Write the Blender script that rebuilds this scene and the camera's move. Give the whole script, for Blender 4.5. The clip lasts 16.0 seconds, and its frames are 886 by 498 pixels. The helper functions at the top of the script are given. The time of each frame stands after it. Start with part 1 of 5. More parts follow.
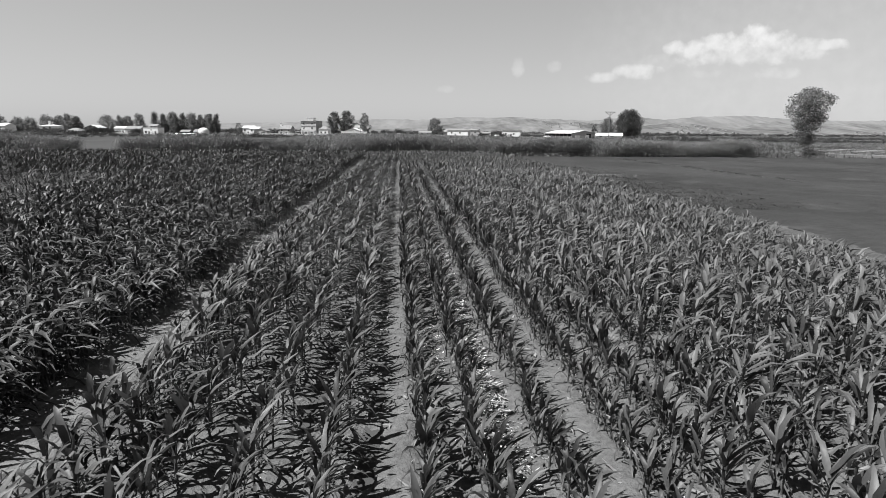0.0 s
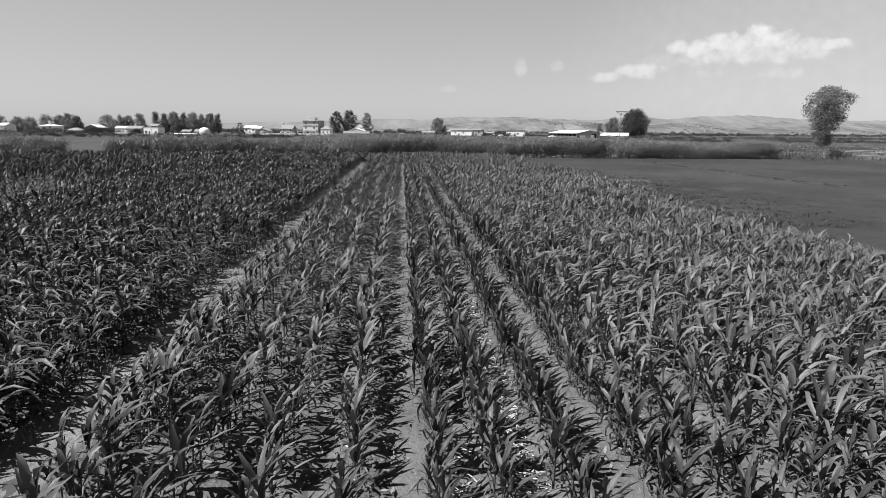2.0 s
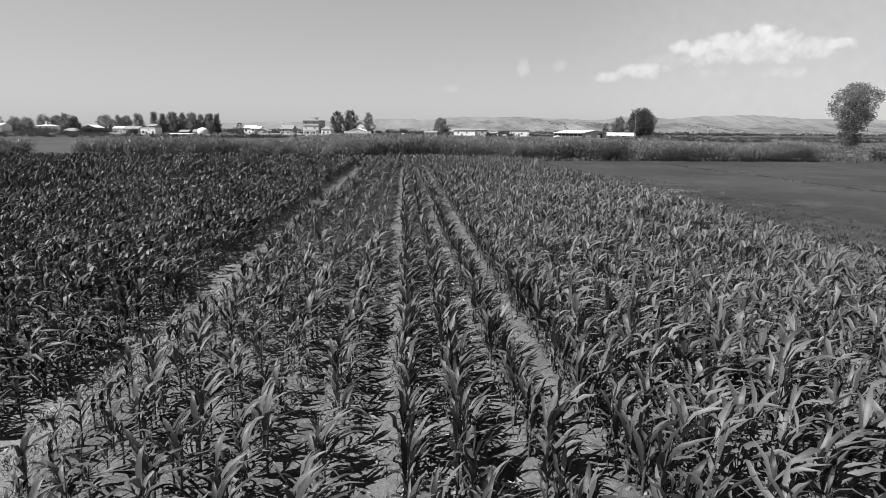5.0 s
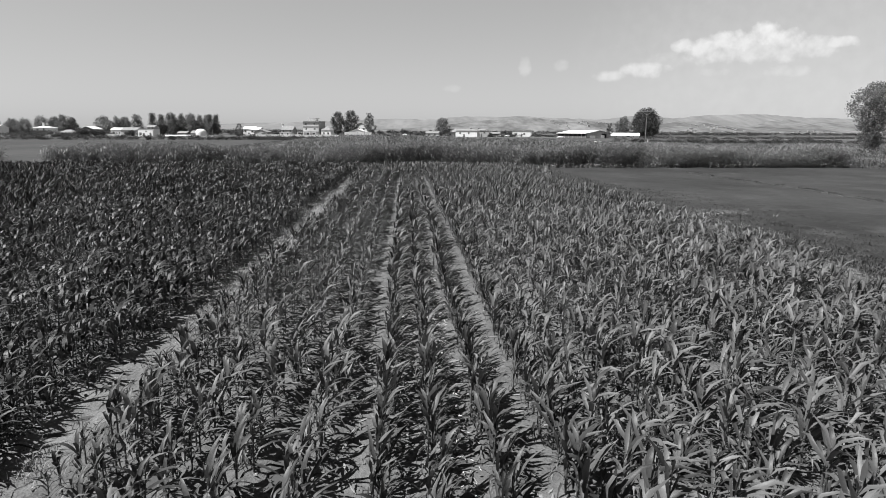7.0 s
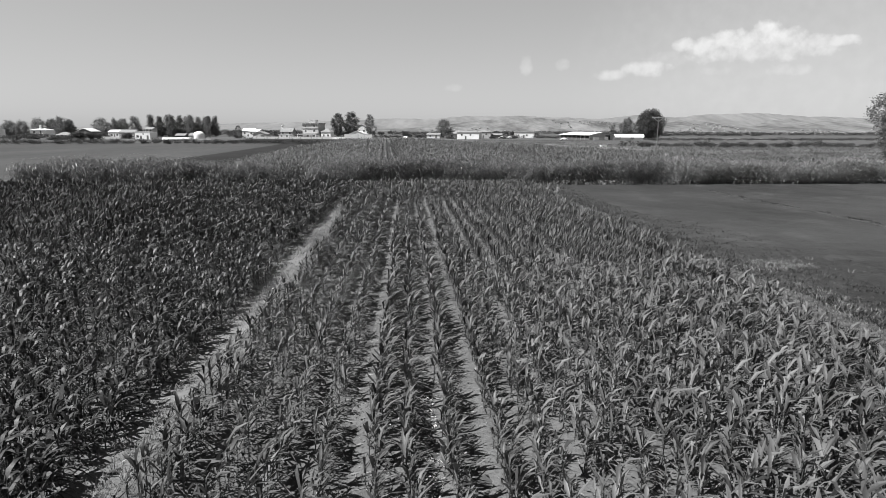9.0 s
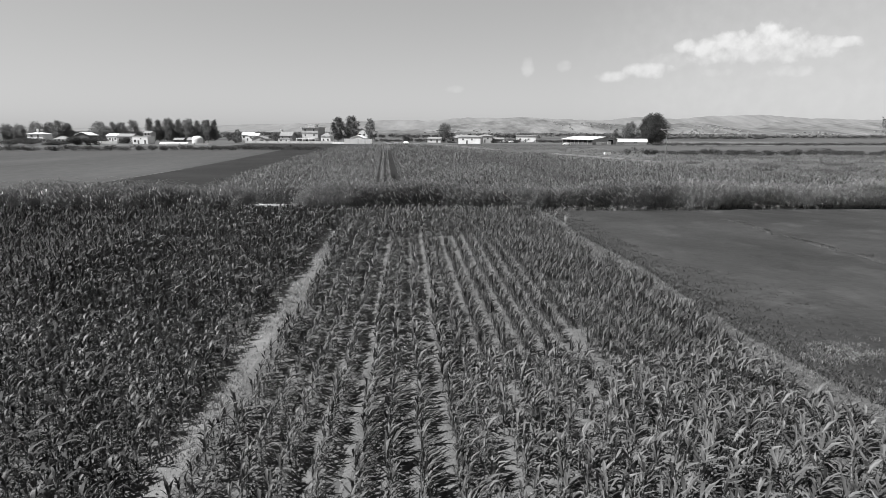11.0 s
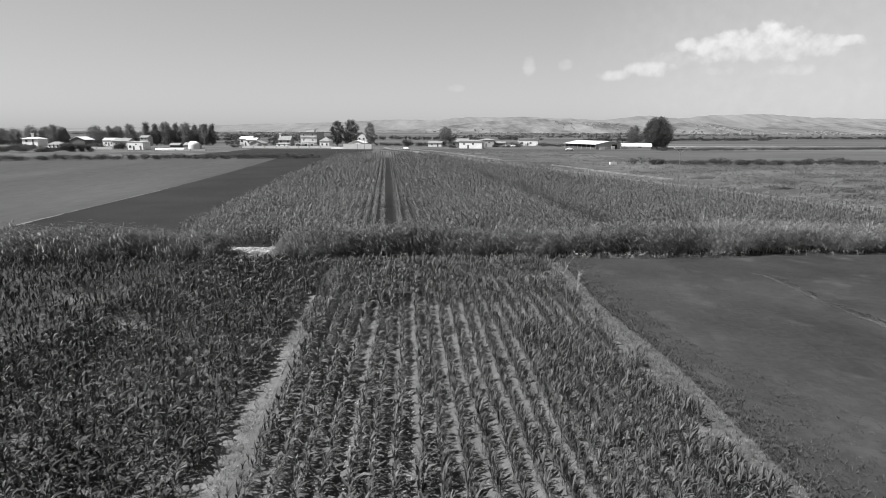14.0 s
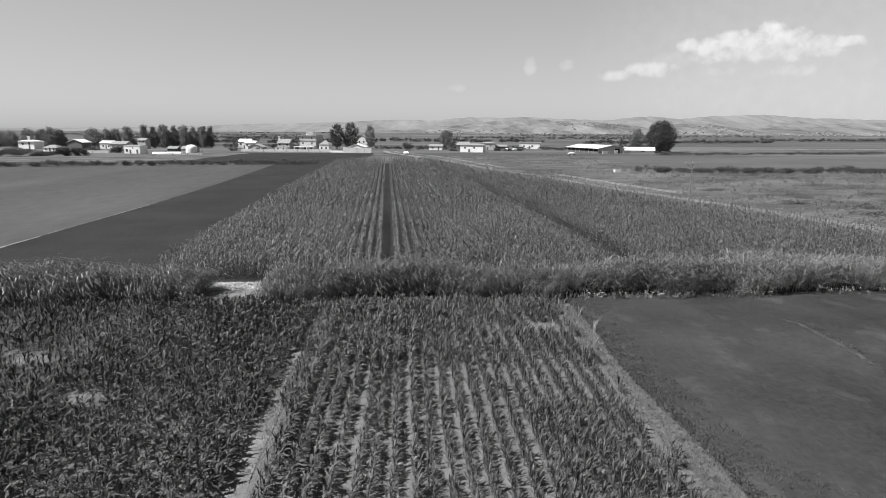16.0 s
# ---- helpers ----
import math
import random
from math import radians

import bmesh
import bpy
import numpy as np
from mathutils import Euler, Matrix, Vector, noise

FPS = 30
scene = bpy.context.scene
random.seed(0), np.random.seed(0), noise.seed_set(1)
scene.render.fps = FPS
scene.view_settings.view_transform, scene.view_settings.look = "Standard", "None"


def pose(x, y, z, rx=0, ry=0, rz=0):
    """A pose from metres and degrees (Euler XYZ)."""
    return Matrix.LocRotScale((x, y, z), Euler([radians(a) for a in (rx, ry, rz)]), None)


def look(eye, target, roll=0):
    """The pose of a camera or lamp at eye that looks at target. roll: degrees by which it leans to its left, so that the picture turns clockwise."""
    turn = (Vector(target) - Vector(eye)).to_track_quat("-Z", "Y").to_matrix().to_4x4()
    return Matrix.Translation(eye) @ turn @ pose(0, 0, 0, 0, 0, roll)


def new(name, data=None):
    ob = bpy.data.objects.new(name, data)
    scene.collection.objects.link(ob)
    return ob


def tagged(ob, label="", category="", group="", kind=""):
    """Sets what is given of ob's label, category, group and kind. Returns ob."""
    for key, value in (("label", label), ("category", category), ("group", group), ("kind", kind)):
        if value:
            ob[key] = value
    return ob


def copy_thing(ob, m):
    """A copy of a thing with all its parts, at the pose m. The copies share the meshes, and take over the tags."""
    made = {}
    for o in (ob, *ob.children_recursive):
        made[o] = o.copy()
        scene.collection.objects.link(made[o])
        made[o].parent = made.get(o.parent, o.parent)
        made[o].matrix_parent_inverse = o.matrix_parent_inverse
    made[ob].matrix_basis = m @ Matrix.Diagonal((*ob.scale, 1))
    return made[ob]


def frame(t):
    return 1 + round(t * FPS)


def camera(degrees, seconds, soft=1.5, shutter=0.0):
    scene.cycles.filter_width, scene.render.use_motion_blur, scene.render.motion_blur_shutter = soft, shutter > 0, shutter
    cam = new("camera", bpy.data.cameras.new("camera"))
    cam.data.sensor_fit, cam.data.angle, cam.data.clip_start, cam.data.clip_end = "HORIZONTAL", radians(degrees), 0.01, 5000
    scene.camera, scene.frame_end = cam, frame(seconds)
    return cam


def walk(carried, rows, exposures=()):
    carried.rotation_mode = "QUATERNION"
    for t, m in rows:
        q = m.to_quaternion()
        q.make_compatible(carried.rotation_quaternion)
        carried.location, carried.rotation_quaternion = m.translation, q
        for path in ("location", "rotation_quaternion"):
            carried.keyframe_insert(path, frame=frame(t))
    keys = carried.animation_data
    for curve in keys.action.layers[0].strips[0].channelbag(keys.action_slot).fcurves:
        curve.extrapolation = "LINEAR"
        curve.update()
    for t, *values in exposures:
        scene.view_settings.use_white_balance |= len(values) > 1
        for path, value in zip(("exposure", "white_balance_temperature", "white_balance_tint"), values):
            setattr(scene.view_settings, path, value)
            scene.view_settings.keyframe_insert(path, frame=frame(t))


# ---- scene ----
cam = camera(75.0, 16.0, soft=0.8)
PATH = [
    (0, (4.446, 1.708, 3.358), (4.596, 3.662, 2.959), 0.5),
    (0.5, (4.434, 2.728, 3.389), (4.582, 4.682, 2.989), 0.5),
    (1, (4.403, 3.912, 3.412), (4.55, 5.866, 3.012), 0.5),
    (1.5, (4.366, 5.003, 3.436), (4.51, 6.957, 3.037), 0.4),
    (2, (4.322, 6.141, 3.435), (4.463, 8.095, 3.035), 0.5),
    (2.5, (4.277, 7.29, 3.414), (4.418, 9.245, 3.014), 0.5),
    (3, (4.272, 8.574, 3.402), (4.41, 10.529, 3.002), 0.4),
    (3.5, (4.285, 9.706, 3.408), (4.422, 11.66, 3.008), 0.4),
    (4, (4.36, 10.88, 3.412), (4.496, 12.835, 3.012), 0.5),
    (6.5, (4.878, 17.284, 3.731), (5.005, 19.24, 3.33), 0.3),
    (7, (4.932, 18.605, 3.98), (5.058, 20.56, 3.579), 0.3),
    (7.5, (4.967, 20.032, 4.35), (5.091, 21.987, 3.948), 0.3),
    (8, (5.026, 21.321, 4.673), (5.149, 23.276, 4.271), 0.2),
    (8.5, (5.119, 22.617, 5.018), (5.241, 24.573, 4.617), 0.2),
    (9, (5.204, 23.838, 5.416), (5.325, 25.793, 5.013), 0.2),
    (9.5, (5.298, 25.223, 5.902), (5.419, 27.178, 5.5), 0.3),
    (10, (5.382, 26.388, 6.372), (5.502, 28.344, 5.973), 0.3),
    (12.5, (6.219, 31.121, 8.754), (6.332, 33.078, 8.355), 0.2),
    (13, (6.275, 32.27, 9.3), (6.388, 34.226, 8.9), 0.2),
    (13.5, (6.352, 33.472, 9.875), (6.465, 35.428, 9.474), 0.2),
    (14, (6.424, 34.736, 10.473), (6.536, 36.692, 10.071), 0.2),
    (14.5, (6.459, 35.827, 11.043), (6.572, 37.782, 10.641), 0.3),
    (15, (6.5, 36.907, 11.567), (6.612, 38.862, 11.163), 0.3),
    (15.5, (6.532, 38.046, 12.057), (6.644, 40.002, 11.653), 0.3),
    (16, (6.681, 39.359, 12.537), (6.791, 41.315, 12.135), 0.3),
]
walk(cam, [(t, look(e, g, r)) for t, e, g, r in PATH], exposures=[(0.0, 0.92), (16.0, 0.92)])

# ---- sky and sun (the film is black and white, so all light is neutral) ----
SUN_TO = Vector((-0.86, -0.26, 1.45)).normalized()
world = bpy.data.worlds.new("world")
scene.world = world
world.use_nodes = True
wn, wl = world.node_tree.nodes, world.node_tree.links
wn.clear()


def wmath(op, a, b=None, c=None):
    n = wn.new("ShaderNodeMath")
    n.operation = op
    for i, v in enumerate((a, b, c)):
        if v is None:
            continue
        if isinstance(v, (int, float)):
            n.inputs[i].default_value = v
        else:
            wl.new(v, n.inputs[i])
    return n.outputs[0]


sky = wn.new("ShaderNodeTexSky")
sky.sky_type, sky.sun_disc = "NISHITA", False
sky.sun_elevation = math.asin(SUN_TO.z)
sky.sun_rotation = math.atan2(SUN_TO.x, SUN_TO.y)
sky.air_density, sky.dust_density, sky.ozone_density = 1.0, 0.7, 1.0
grey = wn.new("ShaderNodeRGBToBW")
wl.new(sky.outputs[0], grey.inputs[0])
tc = wn.new("ShaderNodeTexCoord")
sep = wn.new("ShaderNodeSeparateXYZ")
wl.new(tc.outputs["Generated"], sep.inputs[0])
az = wmath("MULTIPLY", wmath("ARCTAN2", sep.outputs[0], sep.outputs[1]), 57.2958)
el = wmath("MULTIPLY", wmath("ARCSINE", sep.outputs[2]), 57.2958)
cnoise = wn.new("ShaderNodeTexNoise")
cnoise.inputs["Scale"].default_value, cnoise.inputs["Detail"].default_value = 58.0, 8.0
wl.new(tc.outputs["Generated"], cnoise.inputs["Vector"])
# fair-weather clouds: azimuth, elevation, half width, half height in degrees, thickness
CLOUDS = [(25.3, 7.35, 1.2, 0.65, 0.85), (26.7, 7.1, 1.8, 0.9, 0.9), (28.3, 7.5, 1.8, 1.0, 0.95), (30.0, 7.4, 1.8, 1.1, 0.95), (31.5, 7.9, 1.4, 1.15, 1.0), (33.0, 7.4, 1.9, 1.05, 0.95),
          (34.8, 7.0, 1.9, 0.8, 0.75), (36.7, 7.0, 1.4, 0.5, 0.8), (31.0, 6.7, 6.8, 1.15, 0.72), (22.3, 5.5, 2.5, 0.75, 0.75), (19.2, 5.0, 1.6, 0.55, 0.6), (28.0, 5.1, 1.6, 0.5, 0.3),
          (33.5, 5.0, 2.3, 0.6, 0.42), (24.0, 6.3, 2.8, 0.9, 0.3), (11.3, 5.9, 0.6, 0.9, 0.30), (14.7, 6.0, 0.7, 0.55, 0.27), (37.0, 6.0, 20.0, 12.0, 0.22), (4.5, 4.0, 0.9, 0.35, 0.2)]
cover = None
for cu, cv, ra, rb, dens in CLOUDS:
    du = wmath("MULTIPLY", wmath("SUBTRACT", az, cu), 1.0 / ra)
    dv = wmath("MULTIPLY", wmath("SUBTRACT", el, cv), 1.0 / rb)
    r2 = wmath("ADD", wmath("MULTIPLY", du, du), wmath("MULTIPLY", dv, dv))
    blob = wmath("ADD", wmath("SUBTRACT", 1.0, r2), wmath("MULTIPLY", wmath("SUBTRACT", cnoise.outputs[0], 0.5), 2.2 if ra < 10 else 0.5))
    rng = wn.new("ShaderNodeMapRange")
    rng.interpolation_type = "SMOOTHSTEP"
    rng.inputs["From Min"].default_value, rng.inputs["From Max"].default_value = -0.35, 1.2
    rng.inputs["To Max"].default_value = dens
    wl.new(blob, rng.inputs["Value"])
    cover = rng.outputs[0] if cover is None else wmath("MAXIMUM", cover, rng.outputs[0])
SKY_GAIN = 0.121
high = wmath("POWER", wmath("MULTIPLY", wmath("MAXIMUM", wmath("SUBTRACT", el, 16.0), 0.0), 1.0 / 40.0), 2.0)
deepen = wmath("DIVIDE", 1.0, wmath("ADD", 1.0, wmath("MULTIPLY", high, 3.0)))      # the clear sky darkens towards its height
lum = wmath("MULTIPLY", wmath("MULTIPLY", wmath("POWER", grey.outputs[0], 0.55), SKY_GAIN), deepen)
cloudlum = wmath("ADD", wmath("MULTIPLY", cnoise.outputs[0], 0.16), 0.365)
mixed = wmath("ADD", wmath("MULTIPLY", lum, wmath("SUBTRACT", 1.0, cover)), wmath("MULTIPLY", cloudlum, cover))
comb = wn.new("ShaderNodeCombineColor")
for i in range(3):
    wl.new(mixed, comb.inputs[i])
bg = wn.new("ShaderNodeBackground")
wl.new(comb.outputs[0], bg.inputs["Color"])
wout = wn.new("ShaderNodeOutputWorld")
wl.new(bg.outputs[0], wout.inputs["Surface"])

sun_data = bpy.data.lights.new("sun", "SUN")
sun_data.energy, sun_data.angle = 5.0, radians(0.55)
sun = new("sun", sun_data)
sun.matrix_world = look(SUN_TO * 100, (0, 0, 0))


# ---- materials ----
def material(name, lo, hi, rough=0.8, scale=6.0, fine=60.0, bump=0.3, translucent=0.0, coords="Object", stretch=(1, 1, 1), piece=0.0, spec=0.3, mid=0.5, cut=None, patch=None):
    """A neutral surface: a broad and a fine noise between two greys, relief, and a change from piece to piece."""
    m = bpy.data.materials.new(name)
    m.use_nodes = True
    nt = m.node_tree
    n, l = nt.nodes, nt.links
    bsdf = n["Principled BSDF"]
    tcn = n.new("ShaderNodeTexCoord")
    mp = n.new("ShaderNodeMapping")
    mp.inputs["Scale"].default_value = stretch
    l.new(tcn.outputs[coords], mp.inputs["Vector"])
    big, small = n.new("ShaderNodeTexNoise"), n.new("ShaderNodeTexNoise")
    for node, s, d in ((big, scale, 4.0), (small, fine, 5.0)):
        node.inputs["Scale"].default_value, node.inputs["Detail"].default_value = s, d
        node.inputs["Roughness"].default_value = 0.6
        l.new(mp.outputs[0], node.inputs["Vector"])

    def mth(op, a, b):
        k = n.new("ShaderNodeMath")
        k.operation = op
        for i, v in enumerate((a, b)):
            if isinstance(v, (int, float)):
                k.inputs[i].default_value = v
            else:
                l.new(v, k.inputs[i])
        return k.outputs[0]

    f = mth("ADD", mth("MULTIPLY", big.outputs[0], mid), mth("MULTIPLY", small.outputs[0], 1.0 - mid))
    if piece > 0:
        geo, info = n.new("ShaderNodeNewGeometry"), n.new("ShaderNodeObjectInfo")
        rnd = mth("FRACT", mth("ADD", geo.outputs["Random Per Island"], info.outputs["Random"]), 0.0)
        f = mth("ADD", mth("MULTIPLY", f, 1.0 - piece), mth("MULTIPLY", rnd, piece))
    ramp = n.new("ShaderNodeValToRGB")
    a, b = cut or ((0.32, 0.68) if piece < 0.3 else (0.15, 0.85))
    ramp.color_ramp.elements[0].position, ramp.color_ramp.elements[1].position = a, b
    ramp.color_ramp.elements[0].color, ramp.color_ramp.elements[1].color = (lo, lo, lo, 1), (hi, hi, hi, 1)
    l.new(f, ramp.inputs[0])
    colour = ramp.outputs[0]
    if patch:
        # thin growth: patches of another grey with soft uneven edges
        size, level, grey = patch
        pn, pr2, mix = n.new("ShaderNodeTexNoise"), n.new("ShaderNodeValToRGB"), n.new("ShaderNodeMix")
        pn.inputs["Scale"].default_value, pn.inputs["Detail"].default_value, pn.inputs["Roughness"].default_value = size, 6.0, 0.65
        l.new(mp.outputs[0], pn.inputs["Vector"])
        pr2.color_ramp.elements[0].position, pr2.color_ramp.elements[1].position = level, level + 0.16
        l.new(pn.outputs[0], pr2.inputs[0])
        mix.data_type = "RGBA"
        l.new(pr2.outputs[0], mix.inputs[0])
        l.new(colour, mix.inputs[6])
        mix.inputs[7].default_value = (grey, grey, grey, 1)
        colour = mix.outputs[2]
    l.new(colour, bsdf.inputs["Base Color"])
    bsdf.inputs["Roughness"].default_value = rough
    bsdf.inputs["Specular IOR Level"].default_value = spec
    if bump > 0:
        bp = n.new("ShaderNodeBump")
        bp.inputs["Strength"].default_value, bp.inputs["Distance"].default_value = bump, 0.05
        l.new(small.outputs[0], bp.inputs["Height"])
        l.new(bp.outputs[0], bsdf.inputs["Normal"])
    if translucent > 0:
        tr, mx = n.new("ShaderNodeBsdfTranslucent"), n.new("ShaderNodeMixShader")
        l.new(ramp.outputs[0], tr.inputs["Color"])
        mx.inputs[0].default_value = translucent
        l.new(bsdf.outputs[0], mx.inputs[1])
        l.new(tr.outputs[0], mx.inputs[2])
        l.new(mx.outputs[0], n["Material Output"].inputs["Surface"])
    return m


M = {
    "maize": material("maize_leaf", 0.009, 0.112, 0.50, 3.0, 25.0, 0.1, 0.16, piece=0.65, spec=0.34, cut=(0.16, 0.88)),
    "maize_pale": material("maize_leaf_drying", 0.014, 0.155, 0.50, 3.0, 25.0, 0.1, 0.2, piece=0.65, spec=0.34, cut=(0.16, 0.88)),
    "maize_left": material("maize_leaf_dark", 0.004, 0.064, 0.5, 3.0, 25.0, 0.1, 0.10, piece=0.65, spec=0.32, cut=(0.2, 0.9)),
    "maize_tall": material("maize_leaf_tall", 0.04, 0.215, 0.55, 0.05, 3.0, 0.0, 0.22, piece=0.55, spec=0.27),
    "tassel": material("maize_tassel", 0.215, 0.361, 0.8, 1.0, 8.0, 0.0, 0.1, piece=0.5),
    "stalk": material("maize_stalk", 0.0516, 0.103, 0.5, 5.0, 40.0, 0.1, piece=0.3),
    "reed": material("reed_leaf", 0.042, 0.225, 0.45, 0.15, 6.0, 0.0, 0.3, piece=0.6, spec=0.45),
    "reed_pale": material("pale_reed_leaf", 0.09, 0.30, 0.5, 0.15, 6.0, 0.0, 0.35, piece=0.6, spec=0.4),
    "dry": material("dry_stem", 0.12, 0.275, 0.85, 2.0, 20.0, 0.0, 0.1, piece=0.6),
    "weed": material("weed_leaf", 0.05, 0.15, 0.7, 1.5, 20.0, 0.0, 0.2, piece=0.6),
    "petal": material("white_petal", 0.7, 0.85, 0.7, 5.0, 40.0, 0.0, 0.2, piece=0.4),
    "soil": material("dry_soil", 0.066, 0.150, 0.95, 0.9, 14.0, 0.9, spec=0.1),
    "path": material("trodden_soil", 0.08, 0.20, 0.95, 1.1, 18.0, 0.8, spec=0.1, mid=0.6),
    "dead_leaf": material("dead_leaf", 0.07, 0.24, 0.85, 2.0, 20.0, 0.0, 0.1, piece=0.7),
    "litter": material("dry_leaf_litter", 0.24, 0.5, 0.8, 2.0, 20.0, 0.0, 0.1, piece=0.7),
    "lowcrop": material("low_crop", 0.014, 0.041, 0.6, 0.11, 4.0, 0.9, spec=0.28, stretch=(1, 0.8, 1), mid=0.6, cut=(0.36, 0.64), patch=(0.3, 0.54, 0.05)),
    "lowleaf": material("low_crop_leaf", 0.04, 0.135, 0.6, 1.0, 8.0, 0.0, 0.4, piece=0.5, spec=0.25),
    # dark crop colour, also laid under the tall maize as painted shade
    "beet_and_shade": material("dark_low_crop_and_shade", 0.018, 0.033, 0.9, 0.09, 3.0, 0.6, spec=0.05, mid=0.55, cut=(0.36, 0.66)),
    "scrub": material("meadow_weed", 0.095, 0.27, 0.8, 0.03, 6.0, 0.0, 0.45, piece=0.35, spec=0.2),
    "track": material("weedy_strip", 0.028, 0.08, 0.95, 0.7, 6.0, 0.4, spec=0.05, mid=0.6),
    "parcel": material("dark_parcel", 0.05, 0.098, 0.95, 0.04, 0.6, 0.3, spec=0.05, stretch=(0.4, 1, 1), mid=0.6),
    "verge": material("weedy_verge", 0.045, 0.112, 0.95, 1.0, 9.0, 0.8, spec=0.05),
    "far_wall": material("far_pale_wall", 0.17, 0.4, 0.9, 0.1, 1.0, 0.0, piece=0.6),
    "far_roof": material("far_roof", 0.10, 0.26, 0.9, 0.1, 1.0, 0.0, piece=0.6),
    "stubble": material("stubble", 0.0387, 0.0731, 0.95, 0.05, 0.8, 0.2, spec=0.08, stretch=(1.0, 0.25, 1), mid=0.65),
    "meadow": material("dry_meadow", 0.038, 0.115, 0.95, 0.07, 1.1, 0.6, spec=0.08, mid=0.6, stretch=(0.45, 1.0, 1.0), cut=(0.40, 0.60)),
    "plain": material("far_plain", 0.044, 0.11, 0.95, 1.0, 6.0, 0.0, spec=0.05, stretch=(0.0022, 0.016, 1), mid=0.75, cut=(0.38, 0.62)),
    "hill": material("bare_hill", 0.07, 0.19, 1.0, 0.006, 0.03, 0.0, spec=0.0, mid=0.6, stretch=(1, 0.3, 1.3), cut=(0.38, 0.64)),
    # far range: distance haze put into a paler base colour
    "hill_far_haze": material("far_hazed_hill", 0.115, 0.19, 1.0, 0.004, 0.02, 0.0, spec=0.0, mid=0.6, stretch=(1, 0.3, 1.3), cut=(0.36, 0.64)),
    "bark": material("tree_bark", 0.103, 0.241, 0.9, 3.0, 20.0, 0.5),
    # village tree leaves, base colour lightened to include distance haze
    "leaf": material("tree_leaf_hazed", 0.068, 0.205, 0.6, 0.3, 3.0, 0.0, 0.4, piece=0.4, spec=0.3),
    "leaf_dark": material("tree_leaf_dark", 0.028, 0.095, 0.6, 0.3, 3.0, 0.0, 0.25, piece=0.4, spec=0.3),
    "leaf_light": material("tree_leaf_pale", 0.10, 0.25, 0.6, 0.3, 3.0, 0.0, 0.4, piece=0.4, spec=0.3),
    "leaf_pale": material("poplar_leaf", 0.09, 0.30, 0.5, 0.3, 3.0, 0.0, 0.42, piece=0.6, spec=0.4),
    "meadow_tuft": material("pale_grass", 0.05, 0.16, 0.8, 0.05, 6.0, 0.0, 0.35, piece=0.5),
    "hedge": material("hedge_leaf", 0.042, 0.115, 0.7, 0.3, 3.0, 0.0, 0.25, piece=0.4, spec=0.2),
    "white": material("white_render", 0.62, 0.82, 0.85, 0.4, 5.0, 0.1),
    "render": material("grey_render", 0.31, 0.447, 0.9, 0.4, 5.0, 0.1),
    "dark": material("dark_wall", 0.0688, 0.155, 0.9, 0.5, 5.0, 0.1),
    "tile": material("roof_tile", 0.138, 0.258, 0.85, 0.6, 6.0, 0.3),
    "sheet": material("pale_sheet_roof", 0.473, 0.619, 0.55, 0.3, 6.0, 0.05),
    "glass": material("window_glass", 0.02, 0.04, 0.12, 1.0, 8.0, 0.0, spec=0.6),
    "concrete": material("concrete", 0.327, 0.499, 0.9, 0.5, 8.0, 0.3),
    "roadway": material("road_surface", 0.11, 0.18, 0.9, 0.2, 4.0, 0.2),
    "metal": material("galvanised_steel", 0.25, 0.36, 0.45, 0.6, 8.0, 0.0, spec=0.6),
    "wood": material("pole_wood", 0.224, 0.344, 0.85, 1.0, 12.0, 0.2),
    "paint": material("car_paint", 0.70, 0.78, 0.3, 0.5, 5.0, 0.0, spec=0.5),
    "tyre": material("tyre_rubber", 0.02, 0.04, 0.8, 2.0, 20.0, 0.0),
    "film": material("greenhouse_film", 0.70, 0.85, 0.5, 0.5, 6.0, 0.05),
}


# ---- mesh helpers ----
def quad_mesh(name, verts, quads, mats, index=None, smooth=False):
    me = bpy.data.meshes.new(name)
    verts, quads = np.asarray(verts, np.float32), np.asarray(quads, np.int32)
    me.vertices.add(len(verts))
    me.vertices.foreach_set("co", verts.ravel())
    me.loops.add(quads.size)
    me.loops.foreach_set("vertex_index", quads.ravel())
    me.polygons.add(len(quads))
    me.polygons.foreach_set("loop_start", np.arange(0, quads.size, 4, dtype=np.int32))
    for m in mats:
        me.materials.append(M[m])
    if index is not None:
        me.polygons.foreach_set("material_index", np.asarray(index, np.int32))
    me.polygons.foreach_set("use_smooth", np.full(len(quads), bool(smooth)))
    me.update(calc_edges=True)
    return me


